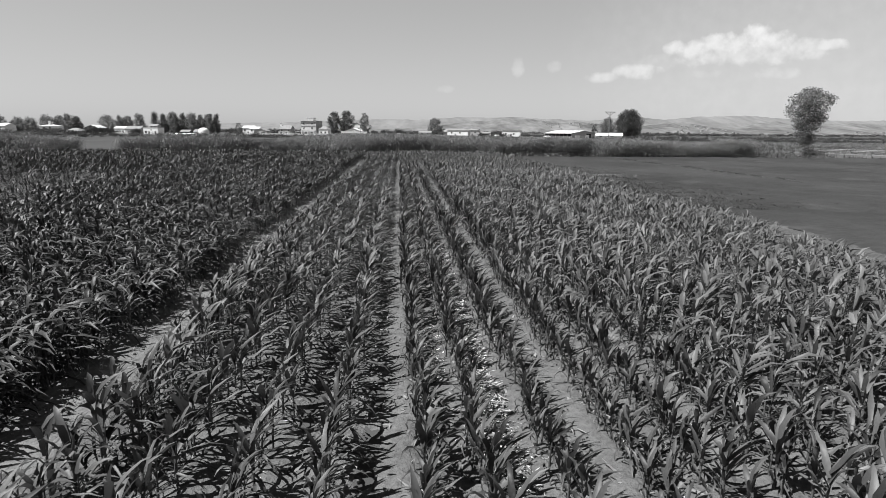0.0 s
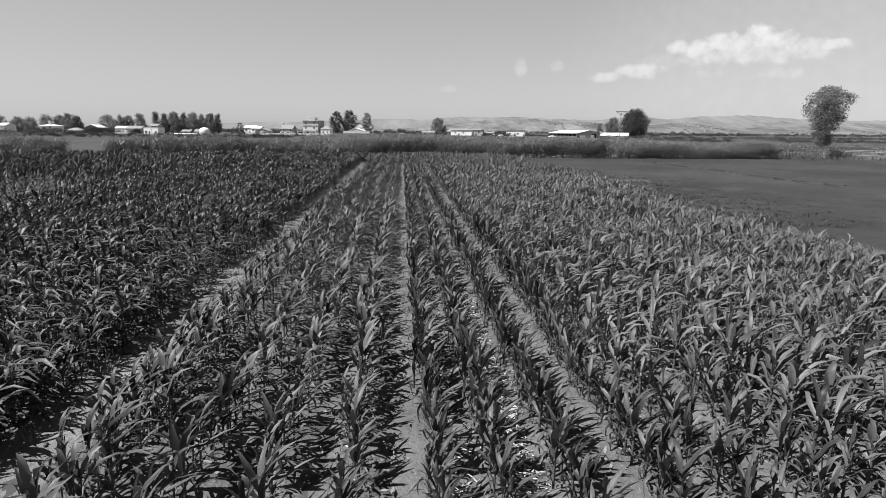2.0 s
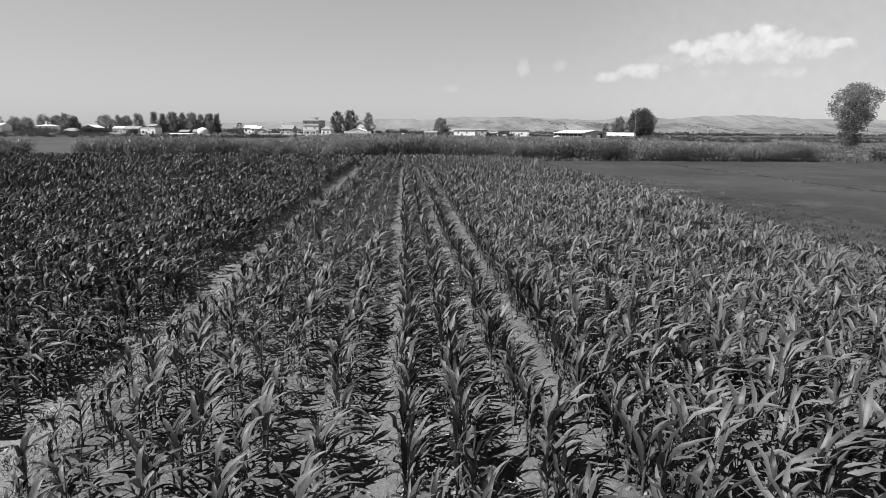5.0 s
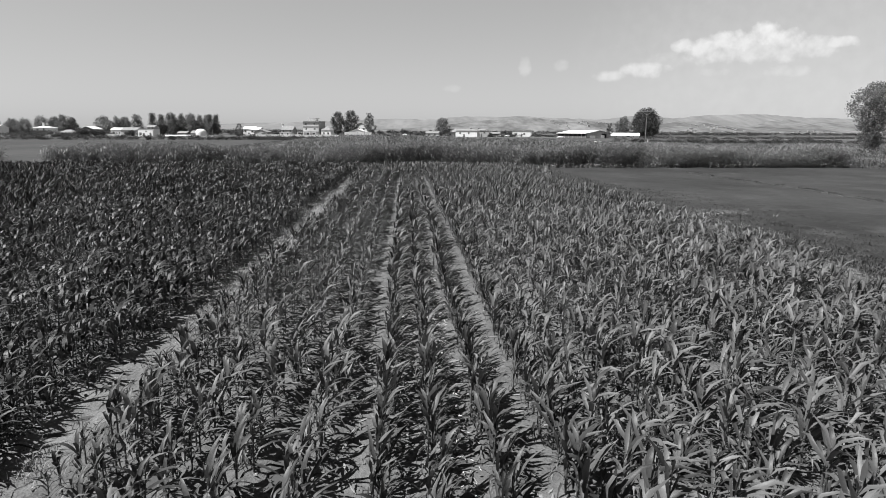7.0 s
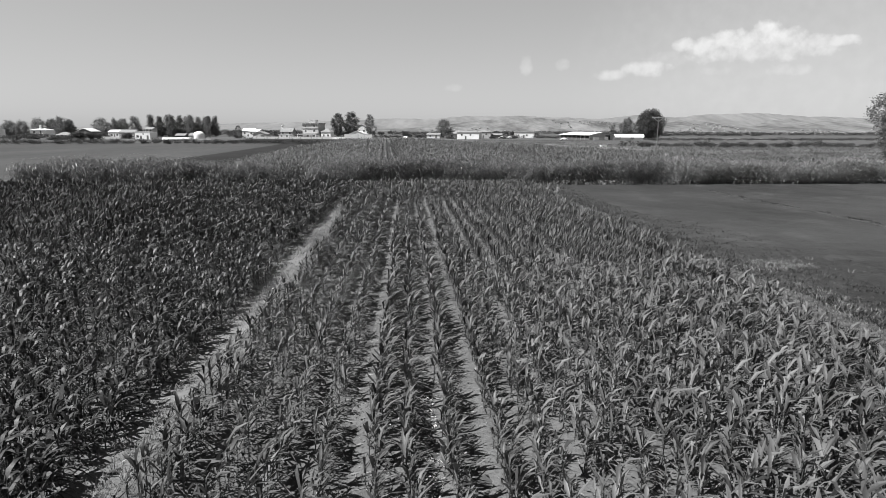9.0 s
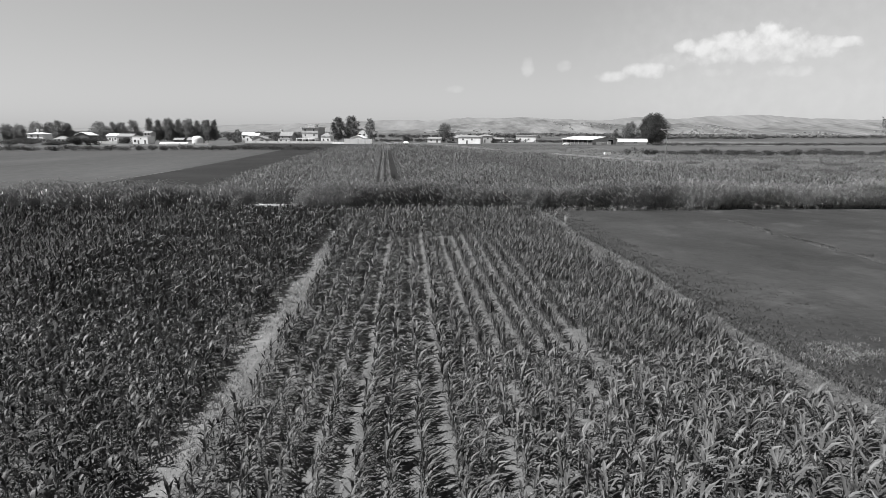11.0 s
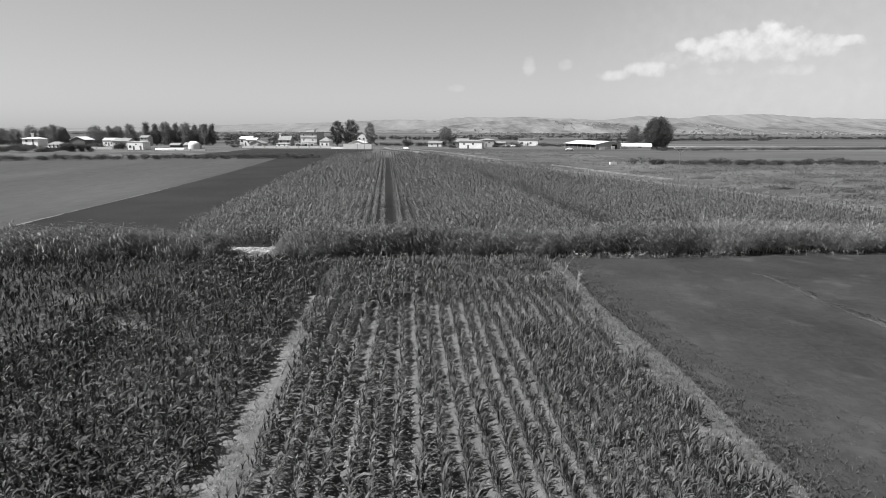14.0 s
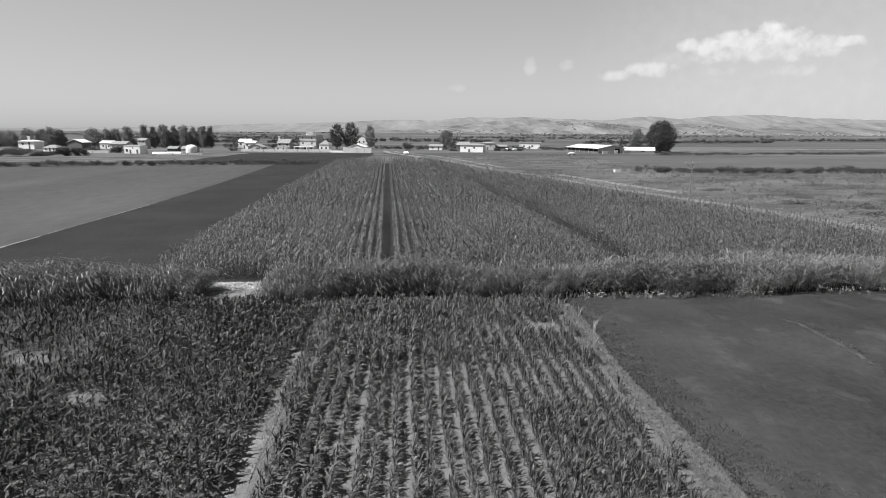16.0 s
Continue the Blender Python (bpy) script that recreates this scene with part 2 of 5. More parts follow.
class Build:
    """Collects quads for one mesh."""

    def __init__(self):
        self.v, self.q, self.i, self.n = [], [], [], 0

    def add(self, v, q, i=0):
        v, q = np.asarray(v, float).reshape(-1, 3), np.asarray(q, int).reshape(-1, 4)
        self.v.append(v), self.q.append(q + self.n), self.i.append(np.full(len(q), i) if np.isscalar(i) else np.asarray(i))
        self.n += len(v)

    def arrays(self):
        return np.concatenate(self.v), np.concatenate(self.q), np.concatenate(self.i)

    def box(self, x0, x1, y0, y1, z0, z1, i=0):
        v = [(x, y, z) for z in (z0, z1) for y in (y0, y1) for x in (x0, x1)]
        self.add(v, [(0, 2, 3, 1), (4, 5, 7, 6), (0, 1, 5, 4), (2, 6, 7, 3), (0, 4, 6, 2), (1, 3, 7, 5)], i)

    def tube(self, pts, radii, sides=6, i=0):
        pts = np.asarray(pts, float)
        rings = []
        for k, p in enumerate(pts):
            d = pts[min(k + 1, len(pts) - 1)] - pts[max(k - 1, 0)]
            d = d / (np.linalg.norm(d) + 1e-9)
            a = np.cross(d, (0.3, 0.9, 0.1))
            a /= np.linalg.norm(a) + 1e-9
            b = np.cross(d, a)
            ang = np.arange(sides) * 2 * np.pi / sides
            rings.append(p + radii[k] * (np.cos(ang)[:, None] * a + np.sin(ang)[:, None] * b))
        q = []
        for k in range(len(pts) - 1):
            for s in range(sides):
                t = (s + 1) % sides
                q.append((k * sides + s, k * sides + t, (k + 1) * sides + t, (k + 1) * sides + s))
        self.add(np.concatenate(rings), q, i)

    def object(self, name, mats, parent=None, smooth=False):
        v, q, i = self.arrays()
        ob = new(name, quad_mesh(name, v, q, mats, i, smooth))
        ob.parent = parent
        return ob


def empty(name, m, label, category, group=""):
    ob = new(name)
    ob.empty_display_size = 0.2
    ob.matrix_world = m
    return tagged(ob, label, category, group)


def spread(protos, pos, scale, seed, turn=None, squash=None):
    """Many copies of a few (verts, quads, index) shapes, joined into one set of arrays."""
    r = np.random.default_rng(seed)
    pick = r.integers(0, len(protos), len(pos))
    vs, qs, ix, n = [], [], [], 0
    for k, (pv, pq, pi) in enumerate(protos):
        sel = np.nonzero(pick == k)[0]
        if not len(sel):
            continue
        v = pv[None] * scale[sel, None, None]
        if turn is not None:
            c, s = np.cos(turn[sel])[:, None], np.sin(turn[sel])[:, None]
            v = np.stack([v[..., 0] * c - v[..., 1] * s, v[..., 0] * s + v[..., 1] * c, v[..., 2]], -1)
        if squash is not None:
            v[..., 2] *= squash[sel, None]
        v = v + pos[sel, None]
        q = pq[None] + (n + np.arange(len(sel)) * len(pv))[:, None, None]
        vs.append(v.reshape(-1, 3)), qs.append(q.reshape(-1, 4)), ix.append(np.tile(pi, len(sel)))
        n += len(sel) * len(pv)
    return np.concatenate(vs), np.concatenate(qs), np.concatenate(ix)


def stuff(name, arrays, mats, label, category, smooth=False):
    v, q, i = arrays
    ob = new(name, quad_mesh(name, v, q, mats, i, smooth))
    return tagged(ob, label, category, kind="stuff")


def joined(*sets):
    vs, qs, ix, n = [], [], [], 0
    for v, q, i in sets:
        vs.append(v), qs.append(q + n), ix.append(i)
        n += len(v)
    return np.concatenate(vs), np.concatenate(qs), np.concatenate(ix)


# ---- ground ----
def sheet(name, x0, x1, y0, y1, step_x, step_y, z, mat, label, category="ground", relief=None, edge=None):
    """A patch of ground as a grid. relief(x, y) gives height; edge(y) gives the right and left ends at y."""
    ys = np.linspace(y0, y1, max(2, int((y1 - y0) / step_y) + 1))
    us = np.linspace(0, 1, max(2, int((x1 - x0) / step_x) + 1))
    Y, U = np.meshgrid(ys, us, indexing="ij")
    if edge is None:
        X = x0 + U * (x1 - x0)
    else:
        lo, hi = edge(Y)
        X = lo + U * (hi - lo)
    Z = np.full_like(X, z) + (relief(X, Y) if relief else 0)
    nx, ny = len(us), len(ys)
    k = (np.arange(ny - 1)[:, None] * nx + np.arange(nx - 1)[None]).ravel()
    q = np.stack([k, k + 1, k + nx + 1, k + nx], -1)
    ob = new(name, quad_mesh(name, np.stack([X, Y, Z], -1).reshape(-1, 3), q, [mat], smooth=True))
    return tagged(ob, label, category, kind="structure")


def waves(x, y, amp, length, seed):
    r = np.random.default_rng(seed)
    out = 0
    for k in range(7):
        a, f, p = r.uniform(0, 6.28), 6.28 / length * r.uniform(0.6, 2.2), r.uniform(0, 6.28)
        out = out + np.sin((x * np.cos(a) + y * np.sin(a)) * f + p)
    return amp * out / 3.0


ROW, ROW0 = 0.725, 1.5875          # row spacing and first row of the young maize
sheet("ground", -4600, 4600, -600, 4700, 400, 200, -0.03, "plain", "flat dry plain of parcelled fields reaching the hills")


def soil_relief(x, y):
    ridge = 0.035 * np.cos((x - ROW0) * 2 * np.pi / ROW)
    return ridge + waves(x, y, 0.018, 0.9, 3) + waves(x, y, 0.012, 0.35, 4)


sheet("soil_bed", 0.8, 17.4, -4, 80, 0.14, 0.3, 0.0, "soil", "dry cracked soil ridged into planting rows", relief=soil_relief)
sheet("soil_bed_left", -75, -0.2, -4, 80.5, 0.45, 0.5, -0.004, "soil", "dry soil under dense young maize", relief=lambda x, y: waves(x, y, 0.02, 1.1, 5))
sheet("path", 0, 1, -4, 72, 0.1, 0.2, 0.01, "path", "narrow trodden dirt path between two maize plots", category="path",
      relief=lambda x, y: waves(x, y, 0.022, 0.7, 8) - 0.02,
      edge=lambda y: (-0.24 + 0.07 * np.sin(y * 0.9) - 0.18 * np.clip((y - 60) / 10, 0, 1), 0.86 + 0.10 * np.sin(y * 0.7 + 1) + 0.12 * np.clip((y - 42) / 4, 0, 1) - 0.72 * np.clip((y - 56) / 14, 0, 1)))
sheet("verge", 17.2, 18.6, -4, 80, 0.15, 0.3, 0.012, "verge", "dry weedy verge between maize and low crop", relief=lambda x, y: waves(x, y, 0.03, 1.0, 9),
      edge=lambda y: (17.15 + 0.1 * np.sin(y * 0.8), 18.45 + 0.25 * np.sin(y * 0.35)))
ROAD = [(-9, 400), (-5, 363), (19.2, 285), (31, 228), (42.8, 191), (50, 159), (54.8, 146), (61.0, 126), (65.2, 106), (71, 93), (78, 81), (87, 66), (100, 47), (118, 20), (140, -12)]


def road_z(y):
    return np.interp(y, [88, 108, 125, 300, 380], [0.4, 0.6, 0.62, 0.6, 0.3])


def rail_z(y):
    return np.interp(y, [88, 108, 125, 300, 380], [0.4, 0.65, 0.8, 0.8, 0.3])


def road_x(y):
    ry = np.array([p[1] for p in ROAD][::-1], float)
    rx = np.array([p[0] for p in ROAD][::-1], float)
    return np.interp(y, ry, rx)


sheet("low_crop_field", 18.4, 80, -4, 81.2, 0.5, 0.6, 0.10, "lowcrop", "even dark field of low leafy crop", category="field",
      relief=lambda x, y: waves(x, y, 0.035, 2.2, 11) - 0.11 * np.exp(-np.maximum(x - 18.55, 0) / 0.35), edge=lambda y: (18.35 + 0.2 * np.sin(y * 0.35) + 0.08 * np.sin(y * 1.9), np.minimum(road_x(y) - 4.0, 110)))
def strip_x(y):
    return 32.3 + 0.25 * np.sin(y * 0.35) - np.where(y > 74, (y - 74) * 0.5, 0)


sheet("field_track", 31, 33.2, 40, 75.4, 0.2, 0.5, 0.106, "track", "pale weedy strip crossing the low crop", category="strip",
      relief=lambda x, y: waves(x, y, 0.035, 2.2, 11), edge=lambda y: (strip_x(y) - 0.12 - 0.1 * np.sin(y * 1.3) - 0.06 * np.sin(y * 4.1), strip_x(y) + 0.14 + 0.12 * np.sin(y * 0.9 + 1) + 0.07 * np.sin(y * 3.3)))
def stubble_edge(y):
    return np.interp(y, [84, 140, 177, 239, 262], [-37.1, -37.2, -38.3, -42.1, -43.5])


sheet("left_low_crop_field", -40, -14, 84, 262, 1.5, 1.5, 0.05, "beet_and_shade", "even dark field of low crop beyond the reeds", category="field",
      relief=lambda x, y: waves(x, y, 0.03, 4.0, 13), edge=lambda y: (stubble_edge(y), -12.6 - 0.034 * (y - 87)))
sheet("stubble_field", -190, -37, 84, 262, 3, 2, 0.04, "stubble", "pale mown stubble field", category="field", relief=lambda x, y: waves(x, y, 0.03, 6.0, 14),
      edge=lambda y: (np.full_like(y, -230.0), stubble_edge(y)))
sheet("pale_field_edge", -38, -36, 86, 150, 0.5, 1, 0.07, "path", "pale bare edge between stubble and dark crop", category="strip",
      relief=lambda x, y: waves(x, y, 0.02, 2.0, 15), edge=lambda y: (stubble_edge(y) - (0.16 + 0.1 * np.sin(y * 0.15)) * np.clip((150 - y) / 40, 0, 1), stubble_edge(y) + (0.16 + 0.1 * np.sin(y * 0.2)) * np.clip((150 - y) / 40, 0, 1)))
sheet("meadow_right", 60, 200, 60, 330, 3, 3, 0.03, "meadow", "rough dry meadow beyond the road", category="meadow", relief=lambda x, y: waves(x, y, 0.10, 7.0, 16) * np.clip((226 - y) / 12, 0, 1),
      edge=lambda y: (road_x(y) + 3.5, np.full_like(y, 330.0)))
sheet("dark_field_right", 75, 330, 232, 338, 4, 4, 0.07, "parcel", "broad dark field between two hedges", category="field", relief=lambda x, y: waves(x, y, 0.015, 8.0, 17),
      edge=lambda y: (91.5 + 0.02 * (y - 232) + 1.1 * np.sin(y * 0.21) + 0.5 * np.sin(y * 0.83), np.full_like(y, 360.0)))
sheet("village_field", -84, -12, 262, 362, 2, 2, 0.09, "beet_and_shade", "dark low crop before the village wall", category="field", relief=lambda x, y: waves(x, y, 0.015, 6.0, 24),
      edge=lambda y: (-86 + 0.06 * (y - 262) + 1.0 * np.sin(y * 0.2), np.minimum(road_x(y) - 6.0, -13.0)))
sheet("reed_ground", -75, 60, 79.5, 87.5, 0.4, 0.4, 0.0, "beet_and_shade", "dark ground under the reeds", relief=lambda x, y: waves(x, y, 0.03, 1.3, 18))
sheet("clearing", -9.6, -4.5, 80.6, 87.0, 0.15, 0.15, 0.045, "path", "small bare clearing in the reed bed", category="clearing", relief=lambda x, y: waves(x, y, 0.03, 0.9, 19))
sheet("meadow_left", -240, -12, 266, 385, 4, 4, 0.03, "meadow", "dry grass in front of the village", category="meadow", relief=lambda x, y: waves(x, y, 0.015, 7.0, 20),
      edge=lambda y: (np.full_like(y, -300.0), np.minimum(road_x(y) - 5.0, 30)))


# road with its guard rails
def road_strip(name, half, z, mat, label):
    pts = np.array(ROAD, float)
    s = np.linspace(0, len(pts) - 1, 120)
    c = np.stack([np.interp(s, np.arange(len(pts)), pts[:, 0]), np.interp(s, np.arange(len(pts)), pts[:, 1])], -1)
    d = np.gradient(c, axis=0)
    d /= np.linalg.norm(d, axis=1)[:, None]
    nrm = np.stack([-d[:, 1], d[:, 0]], -1)
    b = Build()
    top = road_z(c[:, 1])[:, None]
    prof = [(-half - 2.4, 0.0), (-half, 1.0), (half, 1.0), (half + 2.4, 0.0)]
    v = np.concatenate([np.concatenate([c + nrm * o, top * h - 0.02 * (h == 0)], 1)[:, None] for o, h in prof], 1).reshape(-1, 3)
    q = [(k * 4 + j, k * 4 + j + 1, k * 4 + j + 5, k * 4 + j + 4) for k in range(len(c) - 1) for j in range(3)]
    b.add(v, q, [1, 0, 1] * (len(c) - 1))
    return tagged(b.object(name, [mat, "meadow"]), label, "road", kind="structure")


# sheet coloured dark to give the shade between the tall maize rows
sheet("tall_maize_ground", -30, 60, 86.5, 286, 2, 3, -0.005, "beet_and_shade", "ground under tall maize, coloured dark for canopy shade", relief=lambda x, y: waves(x, y, 0.01, 5.0, 22),
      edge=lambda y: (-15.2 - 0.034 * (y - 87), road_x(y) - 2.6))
def strip(name, p, q2, half, z, mat, label, category):
    d = (Vector(q2) - Vector(p)).normalized()
    nrm = Vector((-d.y, d.x))
    b = Build()
    n = 24
    v = []
    for k in range(n + 1):
        c = Vector(p).lerp(Vector(q2), k / n)
        for s in (-1, 1):
            w = half * (1 + 0.15 * math.sin(k * 1.7 + s))
            v.append((c.x + nrm.x * w * s, c.y + nrm.y * w * s, z))
    b.add(v, [(2 * k, 2 * k + 1, 2 * k + 3, 2 * k + 2) for k in range(n)])
    return tagged(b.object(name, [mat]), label, category, kind="structure")


strip("far_road", (140, 430), (640, 500), 2.4, 0.06, "concrete", "thin pale road crossing the plain", "road")
strip("far_strip", (60, 560), (700, 600), 9, 0.05, "lowcrop", "dark far field strip", "field")
strip("far_strip", (-300, 700), (900, 740), 12, 0.05, "parcel", "dark far field strip", "field")
strip("far_strip", (100, 900), (1100, 930), 20, 0.05, "lowcrop", "dark far field strip", "field")
strip("far_strip", (-700, 1150), (1500, 1200), 30, 0.05, "parcel", "dark far field strip", "field")
strip("far_strip", (-200, 1600), (1600, 1560), 40, 0.05, "path", "pale far field strip", "field")
road_strip("road", 1.3, 0.22, "roadway", "pale country road on a low bank")


def guard_rail(points, label):
    """Two steel bars on short posts along a line of points."""
    pts = [Vector((x, y, float(rail_z(y)))) for x, y in points]
    rail = empty("guard_rail", Matrix.Translation(pts[0]), label, "guard rail", "guard rails by the road")
    for z, r in ((0.72, 0.03), (0.52, 0.025)):
        b = Build()
        b.tube([tuple(p - pts[0] + Vector((0, 0, z))) for p in pts], [r] * len(pts), 6)
        b.object("rail_bar", ["metal"], rail)
    post = Build()
    post.tube([(0, 0, -0.3), (0, 0, 0.76)], [0.03, 0.028], 5)
    me = None
    for a, c in zip(pts[:-1], pts[1:]):
        n = max(1, int((c - a).length / 3.0))
        for k in range(n):
            if me is None:
                ob = post.object("post", ["wood"], rail)
                me = ob.data
            else:
                ob = new("post", me)
                ob.parent = rail
            ob.location = a.lerp(c, k / n) - pts[0]
    return rail


guard_rail([(62.0, 108), (68.8, 93), (75.8, 81), (84.8, 66), (97.5, 47)], "long pale two-bar guard rail along the road")
guard_rail([(45.0, 191.5), (52.2, 159.5), (56.7, 143.5)], "low pale two-bar guard rail beside the maize")
guard_rail([(-2.4, 363), (21.6, 285.5), (33.3, 228.6), (36, 220)], "far pale two-bar guard rail beside the road")


# ---- hills ----
def hill_range(name, dist, ridge, depth, seed, label, mat="hill", cut=0.22):
    """A range seen along its length: spurs and gullies run down from the ridge. Returns the place on it at (x, part of the rise)."""
    xs = np.array([p[0] for p in ridge], float)
    zs = np.array([p[1] for p in ridge], float)

    def place(x, t):
        x, t = np.asarray(x, float), np.asarray(t, float)
        top = np.interp(x, xs, zs)
        u = x + 130 * np.sin(t * 2.3 + x * 0.004 + seed) + 60 * np.sin(t * 5 + x * 0.011)
        spur = 1 - np.abs(np.sin(u / 150 + 1.7 * np.sin(u / 510 + seed))) + 0.45 * (1 - np.abs(np.sin(u / 61 + 2 * np.sin(u / 230)))) - 0.75
        z = top * t ** 1.15 * (1 + cut * spur * (1.15 - t) * 2.0) + top * 0.025 * waves(x, t * 300, 1.0, 120, seed + 2) * t
        return x, dist - depth * (1 - t), z - 1

    X, T = np.meshgrid(np.linspace(xs[0], xs[-1], 420), np.linspace(0, 1, 30))
    X, Y, Z = place(X, T)
    nx = X.shape[1]
    k = (np.arange(X.shape[0] - 1)[:, None] * nx + np.arange(nx - 1)[None]).ravel()
    q = np.stack([k, k + 1, k + nx + 1, k + nx], -1)
    ob = new(name, quad_mesh(name, np.stack([X, Y, Z], -1).reshape(-1, 3), q, [mat], smooth=True))
    tagged(ob, label, "hills", kind="structure")
    return place


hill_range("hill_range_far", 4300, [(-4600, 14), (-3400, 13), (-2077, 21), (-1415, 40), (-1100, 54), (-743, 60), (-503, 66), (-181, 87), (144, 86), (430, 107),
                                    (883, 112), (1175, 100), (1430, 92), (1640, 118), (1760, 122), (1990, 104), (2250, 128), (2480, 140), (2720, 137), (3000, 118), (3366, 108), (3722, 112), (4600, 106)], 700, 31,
           "bare hills along the horizon, coloured pale for haze", "hill_far_haze", 0.10)
east = hill_range("hill_range_east", 2800, [(1000, 0), (1180, 36), (1300, 52), (1400, 58), (1511, 40), (1660, 30), (1790, 58), (1880, 66), (1988, 51), (2129, 60), (2302, 62), (2564, 54), (3007, 43), (3600, 30)], 500, 37,
                  "low rounded foothill dotted with villages", "hill", 0.16)
middle = hill_range("hill_range_middle", 3400, [(-450, 0), (50, 22), (244, 42), (405, 62), (568, 73), (764, 81), (962, 72), (1161, 61), (1330, 43), (1650, 0)], 600, 41,
                    "pale furrowed hill in the haze", "hill", 0.2)


# ---- trees and hedges ----
def leaf_cloud(centres, radii, count, size, seed, sweep=0.0, hollow=0.35):
    """Leaf quads spread through overlapping ellipsoids, denser towards their skins."""
    r = np.random.default_rng(seed)
    vol = np.prod(radii, axis=1) ** 0.8
    pick = r.choice(len(centres), count, p=vol / vol.sum())
    d = r.normal(size=(count, 3))
    d /= np.linalg.norm(d, axis=1)[:, None]
    rad = hollow + (1 - hollow) * r.random(count) ** 0.6
    rad *= 1 + 0.13 * r.normal(size=count)
    p = centres[pick] + d * rad[:, None] * radii[pick]
    a = r.normal(size=(count, 3)) + np.array([sweep, 0, 0])
    a /= np.linalg.norm(a, axis=1)[:, None]
    b = np.cross(a, r.normal(size=(count, 3)))
    b /= np.linalg.norm(b, axis=1)[:, None]
    s = size * r.uniform(0.6, 1.5, count)[:, None]
    v = np.stack([p - a * s, p + b * s * 0.55, p + a * s, p - b * s * 0.55], 1).reshape(-1, 3)
    q = np.arange(count * 4).reshape(-1, 4)
    return v, q, np.zeros(count, int)


def crown_width(shape, t):
    """Half width of a crown at t of its height, for a crown one wide."""
    if shape == "poplar":
        return 0.5 * (0.45 + 0.55 * math.sin(min(1.0, 0.12 + 1.1 * t) * math.pi) ** 0.7)
    if shape == "fan":
        return float(np.interp(t, [0, 0.25, 0.5, 0.72, 0.9, 1], [0.12, 0.26, 0.4, 0.5, 0.42, 0.2]))
    return 0.5 * math.sqrt(max(0.05, 1 - ((t - 0.40) / 0.66) ** 2))


def tree(x, y, h, w, label, seed, mat="leaf", base=0.1, leaves=4200, size=0.24, clumps=46, shape="round", sweep=0.0, stems=1, skin=0.45, lump=0.15):
    """A tapered trunk with limbs that reach into many uneven clumps of leaves."""
    r = np.random.default_rng(seed)
    root = empty("tree", Matrix.Translation((x, y, 0)), label, "tree")
    cs, rs = [], []
    for k in range(clumps):
        t = (k + r.random()) / clumps
        ang = k * 2.4 + r.uniform(-0.5, 0.5)
        half = crown_width(shape, t) * w * 1.15
        off = max(0.0, half - lump * w * 0.45) * (skin + (1 - skin) * r.random() ** 0.5) * r.uniform(0.75, 1.12)
        lean = sweep * 0.06 * w * t
        cs.append((off * math.cos(ang) + lean, off * math.sin(ang), h * (base + (1 - base) * (0.05 + 0.88 * t) + r.uniform(-0.02, 0.02))))
        rr = w * lump * r.uniform(0.75, 1.3) * (0.8 + 0.6 * half / w)
        rs.append((rr * (1 + 0.22 * sweep), rr, max(rr * 0.9, h * (1 - base) * 0.055) * r.uniform(0.8, 1.25)))
    cs, rs = np.array(cs), np.array(rs)
    b = Build()
    feet = [(r.uniform(-0.3, 0.3) * w * 0.22 * (stems > 1), r.uniform(-0.3, 0.3) * w * 0.22 * (stems > 1)) for s in range(stems)]
    for fx, fy in feet:
        lean = (r.uniform(-0.5, 0.5) + fx * 0.9 + sweep * 0.04 * w, r.uniform(-0.5, 0.5) + fy * 0.9)
        top = h * 0.84
        b.tube([(fx * 0.5, fy * 0.5, -0.3), (fx * 0.7 + lean[0] * 0.3, fy * 0.7 + lean[1] * 0.3, top * 0.4), (fx + lean[0], fy + lean[1], top)],
               [0.026 * h / stems ** 0.5, 0.016 * h / stems ** 0.5, 0.003 * h], 7)
    for k in range(0, clumps, 2):
        fx, fy = feet[k % stems]
        c = cs[k]
        z0 = max(h * 0.06, c[2] - abs(c[0]) - h * 0.12)
        b.tube([(fx * 0.7, fy * 0.7, z0), (fx * 0.5 + c[0] * 0.5, fy * 0.5 + c[1] * 0.5, z0 * 0.4 + c[2] * 0.6 - h * 0.02), tuple(c)], [0.009 * h / stems ** 0.3, 0.006 * h / stems ** 0.3, 0.002 * h], 4)
    b.object("trunk", ["bark"], root)
    v, q, i = leaf_cloud(cs, rs, leaves, size, seed + 1, sweep, 0.15)
    v[:, 2] = np.maximum(v[:, 2], 0.05)
    ob = new("crown", quad_mesh("crown", v, q, [mat], i))
    ob.parent = root
    return root


